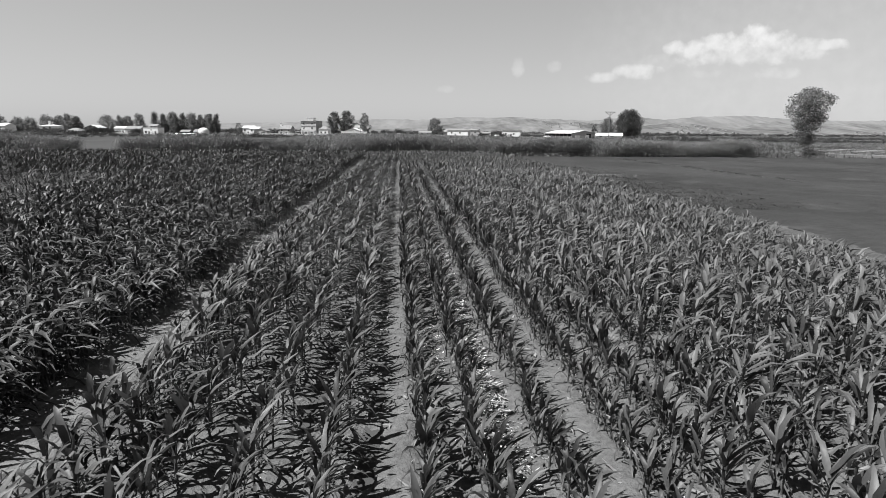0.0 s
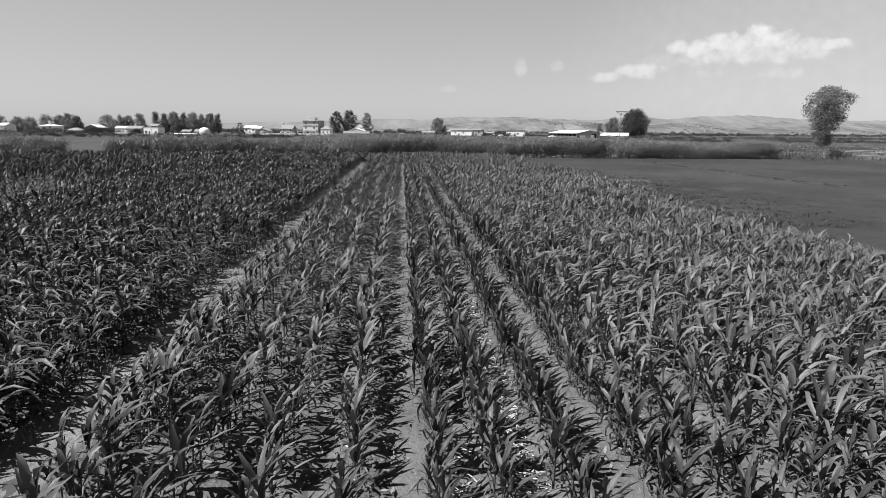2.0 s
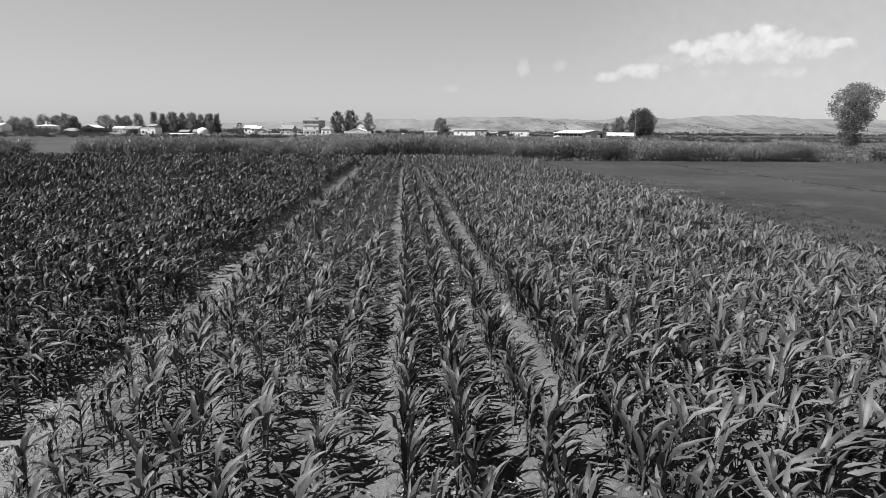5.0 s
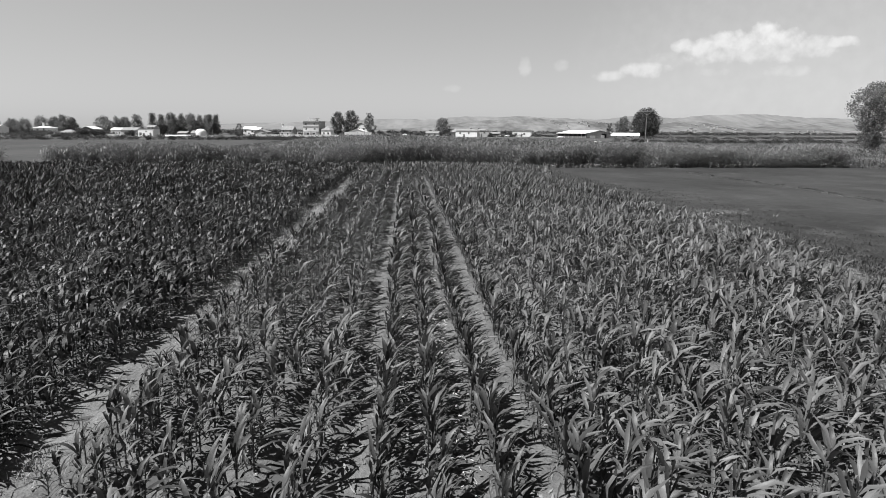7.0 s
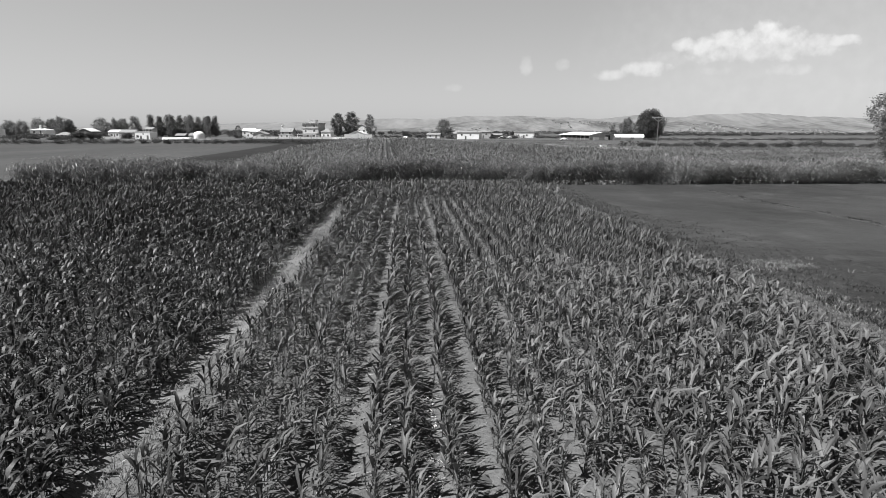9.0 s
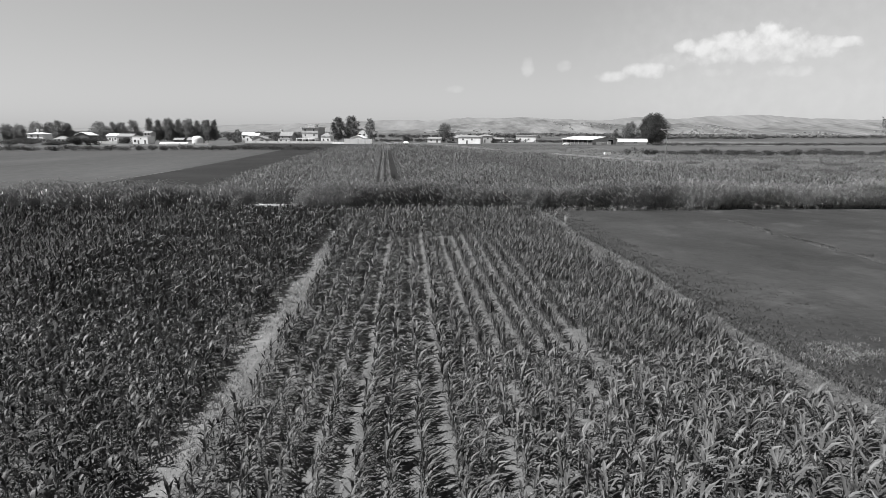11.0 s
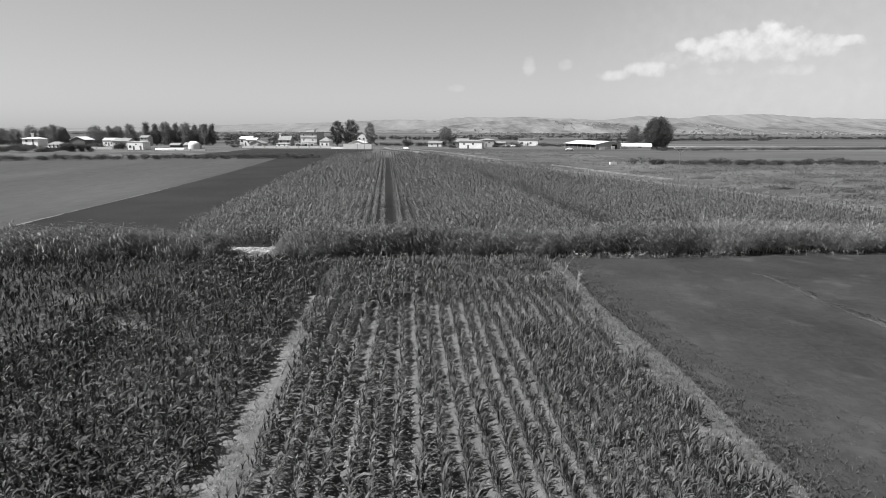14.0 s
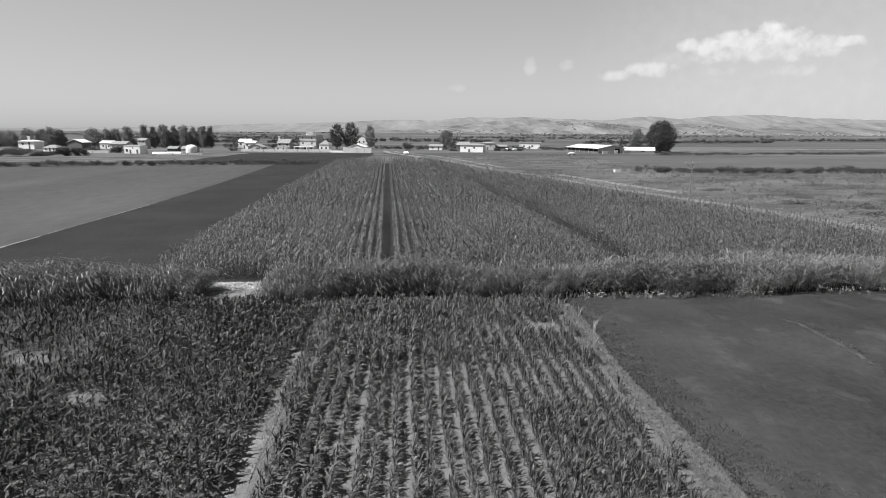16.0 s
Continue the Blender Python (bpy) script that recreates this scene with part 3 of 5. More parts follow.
def hedge(x0, y0, x1, y1, h, depth, label, seed, count, size=0.2, mat="hedge", gaps=0.0):
    r = np.random.default_rng(seed)
    length = math.hypot(x1 - x0, y1 - y0)
    n = max(3, int(length / (h * 1.15)))
    t = (np.arange(n) + r.uniform(-0.45, 0.45, n)) / max(1, n - 1)
    hs = h * r.uniform(0.72, 1.15, n) * (1 + 0.12 * np.sin(np.arange(n) * 0.5 + seed))
    root = empty("hedge", Matrix.Translation((x0, y0, 0)), label, "hedge")
    for k in range(n):
        if r.random() < gaps:
            continue
        c0 = np.array([(x1 - x0) * t[k], (y1 - y0) * t[k] + r.uniform(-0.3, 0.3) * depth, 0])
        m = 5
        cs = c0 + np.stack([r.uniform(-1.0, 1.0, m) * h, r.uniform(-0.3, 0.3, m) * depth, hs[k] * r.uniform(0.3, 0.7, m)], -1)
        rs = np.stack([h * r.uniform(0.5, 0.85, m), depth * r.uniform(0.2, 0.35, m), hs[k] * r.uniform(0.3, 0.5, m)], -1)
        v, q, i = leaf_cloud(cs, rs, max(60, int(count * 1.35) // n), size, seed + 1 + k, hollow=0.2)
        v[:, 2] = np.maximum(v[:, 2], -0.02)
        new("shrub", quad_mesh("shrub", v, q, [mat], i)).parent = root
    return root


def bush(x, y, w, h, label, seed, count=500, size=0.2, mat="hedge"):
    r = np.random.default_rng(seed)
    n = 14
    cs = np.stack([r.uniform(-0.36, 0.36, n) * w, r.uniform(-0.25, 0.25, n) * w, r.uniform(0.1, 0.68, n) * h], -1)
    rs = np.stack([r.uniform(0.16, 0.27, n) * w, r.uniform(0.14, 0.24, n) * w, r.uniform(0.2, 0.32, n) * h], -1)
    v, q, i = leaf_cloud(cs, rs, count, size, seed + 1, hollow=0.2)
    v[:, 2] = np.maximum(v[:, 2], -0.02)
    ob = new("bush", quad_mesh("bush", v, q, [mat], i))
    ob.location = (x, y, 0)
    return tagged(ob, label, "bush")


tree(97.3, 130.5, 14.3, 9.0, "tall windswept poplar with pale lower stems by the road", 101, "leaf_pale", 0.02, 13000, 0.16, 80, "fan", 1.6, 5, 0.1, 0.11)
tree(161, 394, 19.2, 15.5, "broad dark round tree beside the long shed", 102, "leaf_dark", 0.02, 26000, 0.26, 150, skin=0.25, lump=0.13)
tree(149.6, 404, 13.8, 11, "dark tree beside the long shed", 103, "leaf", 0.06, 5200, 0.26, 46, skin=0.2)
tree(142.6, 410, 9.6, 4.8, "small dark tree behind the shed", 104, "leaf", 0.15, 1500, 0.22, 24, skin=0.2)
tree(-41.9, 430, 16.8, 9.2, "dense dark tree beside the tower house", 105, "leaf_dark", 0.08, 6000, 0.25, 60, skin=0.2)
tree(-32.7, 432, 17.8, 10.2, "tall dense dark tree beside the tower house", 106, "leaf_dark", 0.08, 6800, 0.25, 64, skin=0.2)
tree(-20.2, 433, 16.4, 7.8, "lighter slender tree beside the white wall", 107, "leaf_light", 0.10, 3600, 0.24, 40, "poplar")
tree(30.3, 430, 13, 9.8, "dark bushy tree beside low houses", 108, "leaf", 0.06, 5000, 0.24, 46, skin=0.2)
for k, (px, ph, pw, pm) in enumerate([(-171.5, 15.6, 6.4, "leaf"), (-166.5, 14.6, 6.0, "leaf"), (-162, 15.8, 6.2, "leaf"), (-157.5, 15.2, 6.0, "leaf"), (-153, 15.5, 6.2, "leaf"), (-148.5, 14.8, 6.0, "leaf_light"), (-144.5, 15.0, 6.2, "leaf_light"), (-140.5, 14.4, 5.6, "leaf_light"), (-136.5, 14.8, 5.6, "leaf_light"), (-132.5, 15.0, 5.4, "leaf"), (-129, 14.6, 5.2, "leaf")]):
    tree(px, 444 + (k % 3) * 2.5, ph, pw * 1.12, "slender poplar in a dense row", 120 + k, pm, 0.04, 3600, 0.28, 44, "poplar", skin=0.25, lump=0.24)
for k, (px, py, ph, pw, pm) in enumerate([(-205.8, 446, 12.9, 10.8, "leaf"), (-198.6, 450, 12.6, 6.6, "leaf_light"), (-193.6, 452, 13.0, 6.4, "leaf_light"), (-183.9, 448, 14.2, 8.8, "leaf"), (-229.5, 440, 13.6, 8.6, "leaf"), (-224.6, 442, 12.2, 6.2, "leaf"), (-247.5, 446, 12.4, 10.2, "leaf"), (-240.6, 449, 12.8, 8.2, "leaf"), (-262.5, 452, 10.6, 9.5, "leaf_light"), (-271, 452, 11.2, 9.4, "leaf"), (-283, 448, 13, 10.2, "leaf"), (-295, 446, 12.4, 11, "leaf_light"), (-308, 442, 12, 11.5, "leaf")]):
    tree(px, py, ph, pw, "leafy village tree among low houses", 140 + k, pm, 0.05, 3600, 0.29, 50, skin=0.25, lump=0.17)
tree(-111.4, 440, 8.6, 4.6, "small tree between pale village houses", 156, "leaf", 0.1, 1100, 0.22, 20)
tree(-50.2, 402, 8.2, 4.2, "small dark tree behind the tower house", 157, "leaf", 0.1, 1100, 0.22, 20)
bush(-176, 318, 16, 3.8, "long dark rounded bush before the village", 158, 4200, 0.22)
bush(-163, 320, 12, 3.4, "dark bush before the village", 159, 3200, 0.22)
bush(-154.2, 322, 8.6, 4.9, "large dark rounded bush before the village", 160, 3400, 0.22)
bush(-148.6, 324, 7.4, 4.3, "large dark rounded bush before a white house", 168, 2800, 0.22)
bush(-149.9, 360, 7.2, 4.6, "dark bush beside a white house", 161, 2200, 0.22)
bush(-127, 386, 9, 3.2, "dark bush before the poplar row", 169, 1200, 0.2)
bush(4.9, 413, 6.8, 6, "dark bush beside the road", 162, 1800, 0.2)
bush(13, 420, 5, 3.5, "low dark bush beside the road", 163, 700, 0.2)
bush(66.0, 84.0, 3.6, 2.0, "dark low bush at the road's edge", 164, 1300, 0.09)
bush(61.0, 83.5, 3.0, 1.3, "low scrub at the road's edge", 165, 800, 0.09, "reed")
bush(-168, 372, 9, 4, "dark bush before the village", 166, 1200, 0.2)
bush(-196, 352, 12, 3.6, "dark bush before the village", 167, 1500, 0.2)
hedge(-200, 226, -30, 259, 2.0, 4.0, "long dark uneven hedge behind the stubble field", 170, 26000, 0.15)
hedge(-330, 300, -183, 316, 3.0, 5, "dark scrubby hedge before the village", 171, 9000, 0.22)
hedge(80, 217, 168, 212, 2.1, 4, "dense dark hedge along a field", 172, 15000, 0.16)
hedge(172, 212, 260, 206, 2.0, 4, "dense dark hedge along a field", 173, 8000, 0.18)
hedge(140, 347, 330, 378, 1.7, 5, "long low dark hedge across the plain", 174, 11000, 0.22, gaps=0.06)
hedge(334, 379, 520, 400, 2.0, 5, "long low dark hedge across the plain", 175, 6000, 0.26, gaps=0.06)
hedge(-312, 460, -176, 468, 4.2, 6, "dark scrub behind the village houses", 177, 6500, 0.34)
hedge(-120, 452, -58, 458, 3.4, 5, "dark scrub behind the village houses", 178, 3000, 0.3)
hedge(-16, 446, 28, 440, 2.4, 4, "low scrub beside the road", 179, 2200, 0.28)
hedge(46, 434, 84, 438, 2.6, 4, "low scrub behind low houses", 190, 2000, 0.28)
hedge(98, 446, 140, 430, 2.2, 5, "low scrub along a field", 191, 2200, 0.28)
for k, (hx0, hy0, hx1, hy1, hh) in enumerate([(-260, 640, -60, 600, 4.5), (-40, 720, 150, 690, 4), (190, 640, 420, 690, 4), (-420, 860, -120, 830, 5), (60, 980, 420, 930, 5), (480, 820, 800, 860, 4.5), (-700, 1250, -200, 1180, 6), (250, 1350, 800, 1300, 6)]):
    hedge(hx0, hy0, hx1, hy1, hh, 8, "far hedgerow crossing the plain", 192 + k, 3600, 0.7, gaps=0.12)
for k, (bx, by, bw, bh) in enumerate([(62, 412, 5, 2.2), (68, 408, 6, 1.8), (76, 410, 5, 2.0), (98, 430, 7, 2.4), (106, 424, 6, 1.8), (112, 404, 5, 1.6), (49, 398, 5, 2.2), (33, 402, 6, 2.0), (-100, 398, 6, 2.2), (-63, 404, 5, 3.2), (-88, 404, 6, 2.4)]):
    bush(bx, by, bw, bh, "low dark bush among village yards", 205 + k, 700, 0.22)
for k, (bx, by, bw, bh) in enumerate([(82, 116, 6, 1.1), (86, 111, 5, 1.0), (90, 120, 7, 1.2), (78, 123, 5, 0.9), (96, 117, 6, 1.2), (84, 131, 7, 1.1), (92, 137, 6, 1.0), (101, 126, 6, 1.1), (75, 138, 5, 0.9), (83, 148, 7, 1.2), (98, 150, 8, 1.2), (71, 160, 6, 1.0)]):
    bush(bx, by, bw, bh, "low rounded clump of tall weeds in the meadow", 180 + k, 900, 0.1, "weed")


# ---- village ----
def house(x, y, w, d, h, label, roof="flat", rise=1.2, wall="white", roofmat="tile", turn=0.0, windows=(), doors=(), over=0.35, chimney=None, name="house"):
    """A house whose front, w wide, faces -y; windows and doors are (offset, sill, width, height) on the front."""
    root = empty(name, pose(x, y, 0, 0, 0, turn - 13), label, "house")
    b = Build()
    b.box(-w / 2, w / 2, 0, d, -0.3, h)
    if roof == "gable_front":
        v = [(-w / 2, 0, h), (w / 2, 0, h), (0, 0, h + rise), (0, 0, h + rise), (-w / 2, d, h), (w / 2, d, h), (0, d, h + rise), (0, d, h + rise)]
        b.add(v, [(0, 1, 2, 3), (4, 7, 6, 5)])
    if roof == "gable":
        for s in (-w / 2, w / 2):
            b.add([(s, 0, h), (s, d, h), (s, d / 2, h + rise), (s, d / 2, h + rise)], [(0, 1, 2, 3)])
    b.object("wall", [wall], root)
    r = Build()
    t = 0.16
    o = over
    if roof == "flat":
        r.box(-w / 2 - o, w / 2 + o, -o, d + o, h + 0.003, h + 0.22)
    elif roof == "gable":
        for sy, ey in ((-o, d / 2), (d + o, d / 2)):
            zlo = h - rise * o / (d / 2)
            v = [(-w / 2 - o, sy, zlo), (w / 2 + o, sy, zlo), (w / 2 + o, ey, h + rise), (-w / 2 - o, ey, h + rise)]
            v += [(a, c, z + t) for a, c, z in v]
            r.add(v, [(0, 3, 2, 1), (4, 5, 6, 7), (0, 1, 5, 4), (1, 2, 6, 5), (2, 3, 7, 6), (3, 0, 4, 7)])
    elif roof == "gable_front":
        for sx in (-1, 1):
            zlo = h - rise * o / (w / 2)
            v = [(sx * (w / 2 + o), -o, zlo), (0, -o, h + rise), (0, d + o, h + rise), (sx * (w / 2 + o), d + o, zlo)]
            v += [(a, c, z + t) for a, c, z in v]
            r.add(v, [(0, 3, 2, 1), (4, 5, 6, 7), (0, 1, 5, 4), (1, 2, 6, 5), (2, 3, 7, 6), (3, 0, 4, 7)])
    elif roof == "hip":
        k = min(w, d) * 0.45
        v = [(-w / 2 - o, -o, h), (w / 2 + o, -o, h), (w / 2 + o, d + o, h), (-w / 2 - o, d + o, h)]
        v += [(-w / 2 + k, d / 2, h + rise), (w / 2 - k, d / 2, h + rise)]
        r.add(v, [(0, 1, 5, 4), (2, 3, 4, 5), (1, 2, 5, 5), (3, 0, 4, 4), (3, 2, 1, 0)])
    r.object("roof", [roofmat], root)
    for u, s, ww, wh in windows:
        f = Build()
        f.box(u - ww / 2 - 0.1, u + ww / 2 + 0.1, -0.06, 0.05, s - 0.1, s)
        f.box(u - ww / 2 - 0.1, u + ww / 2 + 0.1, -0.06, 0.05, s + wh, s + wh + 0.1)
        f.box(u - ww / 2 - 0.1, u - ww / 2, -0.06, 0.05, s, s + wh)
        f.box(u + ww / 2, u + ww / 2 + 0.1, -0.06, 0.05, s, s + wh)
        f.box(u - 0.04, u + 0.04, -0.05, 0.04, s, s + wh)
        fo = f.object("window", ["concrete"], root)
        g = Build()
        g.box(u - ww / 2, u + ww / 2, -0.02, 0.03, s, s + wh)
        g.object("pane", ["glass"], fo)
    for u, s, ww, wh in doors:
        g = Build()
        g.box(u - ww / 2, u + ww / 2, -0.04, 0.03, s, s + wh)
        g.object("door", ["dark"], root)
    if chimney:
        c = Build()
        u, v0, z = chimney
        c.box(u - 0.45, u + 0.45, v0 - 0.45, v0 + 0.45, h, z)
        c.box(u - 0.7, u + 0.7, v0 - 0.7, v0 + 0.7, z + 0.003, z + 0.3)
        c.object("chimney", ["white"], root)
    return root


def wall_run(x0, y0, x1, y1, h, label, mat="white"):
    ang = math.degrees(math.atan2(y1 - y0, x1 - x0))
    length = math.hypot(x1 - x0, y1 - y0)
    root = empty("garden_wall", pose(x0, y0, 0, 0, 0, ang), label, "wall")
    n = max(1, int(length / 6))
    for k in range(n):
        b = Build()
        b.box(k * length / n, (k + 1) * length / n - 0.35, 0, 0.22, -0.2, h * (1 - 0.05 * (k % 2)))
        b.object("panel", [mat], root)
        c = Build()
        c.box((k + 1) * length / n - 0.345, (k + 1) * length / n - 0.005, -0.05, 0.27, -0.2, h + 0.15)
        c.object("post", ["concrete"], root)
    return root


house(-229.6, 414, 11.2, 7.5, 4.7, "white two-storey house with a low pale roof", "hip", 1.0, "white", "sheet", 0, [(-2.4, 2.6, 1.4, 1.3), (2.2, 2.4, 1.0, 1.8)], [(2.2, 0, 1.1, 2.1)], 0.6, (-0.4, 3, 7.6))
house(-194.5, 378, 8.6, 6, 2.0, "low white house with a dark tiled roof", "hip", 1.6, "white", "tile", 0, [(-2.6, 0.7, 1.0, 1.0), (2.5, 0.7, 1.0, 1.0)], [(0, 0, 1, 2.1)])
house(-208.4, 428, 10.5, 8, 3.9, "dark barn under a pale pitched roof", "gable_front", 1.8, "dark", "sheet", 0, (), [(0, 0, 2.5, 2.6)], 0.5, name="barn")
house(-137.4, 351, 9.0, 6, 4.0, "small white flat-roofed house", "flat", 0, "white", "concrete", 0, [(-3, 1.0, 1.2, 1.2), (0.5, 2.6, 0.7, 0.5)], [(3, 0, 1.1, 2.1), (-1, 0, 1.0, 2.0)], 0.15)
house(-166.6, 428, 5.6, 5, 5.4, "pale two-storey house behind poplars", "gable", 1.2, "render", "tile", 0, [(-1.3, 4.0, 1.0, 1.2), (1.3, 4.0, 1.0, 1.2)], [(0, 0, 1, 2.1)])
house(-173, 410, 11, 7, 3.4, "low grey house among trees", "gable", 1.6, "render", "tile", 0, [(-3, 1, 1.2, 1.1), (3, 1, 1.2, 1.1)], [(0, 0, 1, 2.1)])
house(-254, 400, 15, 9, 4.6, "pale long house under a low roof", "gable", 1.5, "white", "sheet", 4, [(-4, 1, 1.2, 1.2), (3, 1, 1.2, 1.2)], [(0, 0, 1, 2.1)])
house(-282, 395, 14, 9, 3.6, "low pale house with a grey roof", "gable", 1.6, "render", "tile", 4, [(-4, 1, 1.2, 1.2), (3, 1, 1.2, 1.2)], [(0, 0, 1, 2.1)])
house(-105.4, 442, 8.6, 6, 4.6, "white house with a broad pale roof", "gable", 1.6, "white", "sheet", 0, [(-2.6, 2.4, 1.3, 1.2), (2.4, 2.4, 1.3, 1.2)], [(0, 0, 1.1, 2.1)])
house(-84.6, 389, 8.8, 6, 2.6, "grey shed with a pitched roof", "gable_front", 1.6, "render", "tile", 0, (), [(2.0, 0, 2.6, 2.2)], 0.4)
house(-95.6, 420, 7.0, 5, 4.2, "low white house with a pale roof", "gable", 1.2, "white", "sheet", 0, [(-2, 2.4, 1.1, 1.1)], [(2, 0, 1, 2.1)])
house(-74.6, 420, 8.2, 6, 4.2, "pale village house with a tall gable", "gable", 2.3, "render", "tile", 0, [(-2.5, 2.6, 1.1, 1.1), (2.5, 2.6, 1.1, 1.1)], [(0, 0, 1, 2.1)], chimney=(-4.0, 3, 8.0))
house(-69.5, 389, 7.6, 4, 2.3, "low white outbuilding with a flat roof", "flat", 0, "white", "concrete", 0, [(-2, 1.0, 1.0, 1.0)], [(1.5, 0, 1, 2.1)], 0.2)

house(-190, 430, 9, 6, 3.6, "low pale house between village trees", "gable", 1.3, "white", "sheet", 0, [(-2, 1, 1.1, 1.1), (2, 1, 1.1, 1.1)], [(0, 0, 1, 2.1)])
house(-262, 418, 8, 6, 3.4, "low white house behind a dark hedge", "hip", 1.1, "white", "tile", 0, [(-2, 1, 1.1, 1.1)], [(1.5, 0, 1, 2.1)])
house(-117, 372, 8, 5, 2.0, "low grey lean-to with a pale pitched roof", "gable", 1.3, "render", "tile", 0, (), [(0, 0, 1.2, 1.8)])
house(-127, 376, 6, 4, 1.9, "small dark shack before the poplars", "gable", 1.0, "dark", "tile", 0, (), [(1, 0, 1, 1.7)])
wall_run(-168, 356, -152, 357, 1.4, "low white garden wall beside bushes")
wall_run(-120, 352, -112, 353, 1.2, "low pale yard wall")
# the three-storey tower house
th = house(-54.6, 394, 10.8, 9.5, 9.3, "pale three-storey block house with projecting flat roof", "flat", 0, "render", "concrete", -5,
           [(-3.2, 7.2, 0.9, 1.1), (2.6, 7.2, 0.9, 1.1), (-3.2, 4.2, 0.9, 1.1), (2.6, 4.2, 1.2, 1.1), (-2.0, 1.0, 1.4, 1.2)], [(2.2, 0, 1.4, 2.2)], 0.7, name="tower_house")
for z in (3.2, 6.3):
    b = Build()
    b.box(-5.6, 5.6, -0.35, 9.7, z, z + 0.18)
    b.object("floor_band", ["concrete"], th)
b = Build()
b.box(-2.4, 2.0, 3, 7, 9.53, 11.2)
b.object("roof_room", ["white"], th)
b = Build()
b.box(-3.0, 2.6, 2.4, 7.6, 11.203, 11.4)
b.object("roof_slab", ["concrete"], th)
b = Build()
b.box(-8.2, 4.8, -2.6, -0.36, 2.6, 2.85)
b.object("canopy", ["white"], th)
for px in (-7.9, -4.0, 0.2, 4.5):
    b = Build()
    b.box(px - 0.14, px + 0.14, -2.5, -2.2, -0.2, 2.598)
    b.object("canopy_post", ["white"], th)
house(-44.8, 391, 6.2, 6, 4.1, "small white house with a steep dark hipped roof", "hip", 2.2, "white", "tile", 0, [(-1.4, 1.5, 0.9, 1.1), (1.4, 1.5, 0.9, 1.1)], [], 0.35)
wall_run(-92, 386, -40, 388, 1.3, "long low white garden wall")
wall_run(-39, 375, -31, 373, 1.1, "low white garden wall")
wall_run(-31, 368, -15, 368, 3.0, "tall white yard wall")
house(-24, 372, 9, 7, 3.2, "white cottage with a small pitched roof behind a wall", "gable_front", 1.6, "white", "sheet", 0, [(0, 1, 1.2, 1.2)], [(3, 0, 1, 2.1)])
house(-26.5, 440, 8, 7, 7.0, "white two-storey house between trees", "gable_front", 2.2, "white", "tile", 0, [(-1.5, 4.2, 1.0, 1.2), (1.5, 4.2, 1.0, 1.2)], [(0, 0, 1, 2.1)])
house(39, 428, 13, 8, 3.2, "grey low house with a dark roof", "gable", 1.9, "render", "tile", 0, [(-3, 1, 1.2, 1.1), (3, 1, 1.2, 1.1)], [(0, 0, 1, 2.1)])
house(23, 424, 9, 7, 2.4, "low pale outbuilding beside the road", "gable", 1.1, "white", "tile", 0, [(-2, 1, 1, 0.9)], [(2, 0, 1, 2.0)])
house(42.8, 385, 13.8, 8, 4.2, "white block of a house with a flat roof", "hip", 0.9, "white", "tile", -6, [(-4, 2.2, 0.9, 0.9), (1.5, 2.2, 0.9, 0.9)], [(-1.5, 0, 1.0, 2.0)], 0.4)
house(57.5, 425, 10, 8, 4.4, "grey house with a pale ground floor", "hip", 1.0, "render", "tile", 0, [(-3, 2.4, 1.1, 1.0), (2, 2.4, 1.1, 1.0)], [(0, 0, 1, 2.1)])
house(66, 430, 10, 7, 2.2, "low dark shack beside a yard", "gable", 1.0, "dark", "tile", 0, (), [(1, 0, 1, 1.9)])
house(91, 452, 14.4, 9, 4.6, "white flat-roofed house in a field", "flat", 0, "white", "concrete", -4, [(-4, 1.4, 1.2, 1.1), (2, 1.4, 1.2, 1.1)], [(0, 0, 1.0, 2.1)], 0.5)

# the broad farm shed, its gable to the road
shed = empty("farm_shed", pose(123.5, 374, 0, 0, 0, 15), "broad low farm shed with a pale sheet roof", "shed")
for sx in (-1, 1):
    b = Build()
    v = [(sx * 9.6, -0.8, 2.7), (0, -0.8, 4.55), (0, 36, 4.55), (sx * 9.6, 36, 2.7)]
    v += [(p, q2, z + 0.16) for p, q2, z in v]
    b.add(v, [(0, 3, 2, 1), (4, 5, 6, 7), (0, 1, 5, 4), (1, 2, 6, 5), (2, 3, 7, 6), (3, 0, 4, 7)])
    b.object("roof_slope", ["sheet"], shed)
b = Build()
b.box(-8.6, -8.4, 0, 35, -0.3, 1.1)
b.box(8.4, 8.6, 0, 35, -0.3, 2.6)
b.box(-8.4, 8.4, 34.8, 35, -0.3, 2.7)
b.add([(-8.4, 35, 2.7), (8.4, 35, 2.7), (0, 35, 4.4), (0, 35, 4.4)], [(0, 1, 2, 3)])
b.object("wall", ["dark"], shed)
b = Build()
b.box(-8.4, 2.2, 0, 0.2, -0.3, 2.7)
b.add([(-8.4, 0.0, 2.7), (8.4, 0.0, 2.7), (0, 0.0, 4.4), (0, 0.0, 4.4)], [(0, 1, 2, 3)])
b.object("gable_panel", ["render"], shed)
b = Build()
b.box(5.6, 8.4, 0, 0.2, -0.3, 2.7)
b.object("gable_panel", ["render"], shed)
for k in range(8):
    b = Build()
    b.box(-9.3, -9.05, k * 5.0 - 0.4, k * 5.0 - 0.15, -0.3, 2.72)
    b.object("roof_post", ["wood"], shed)
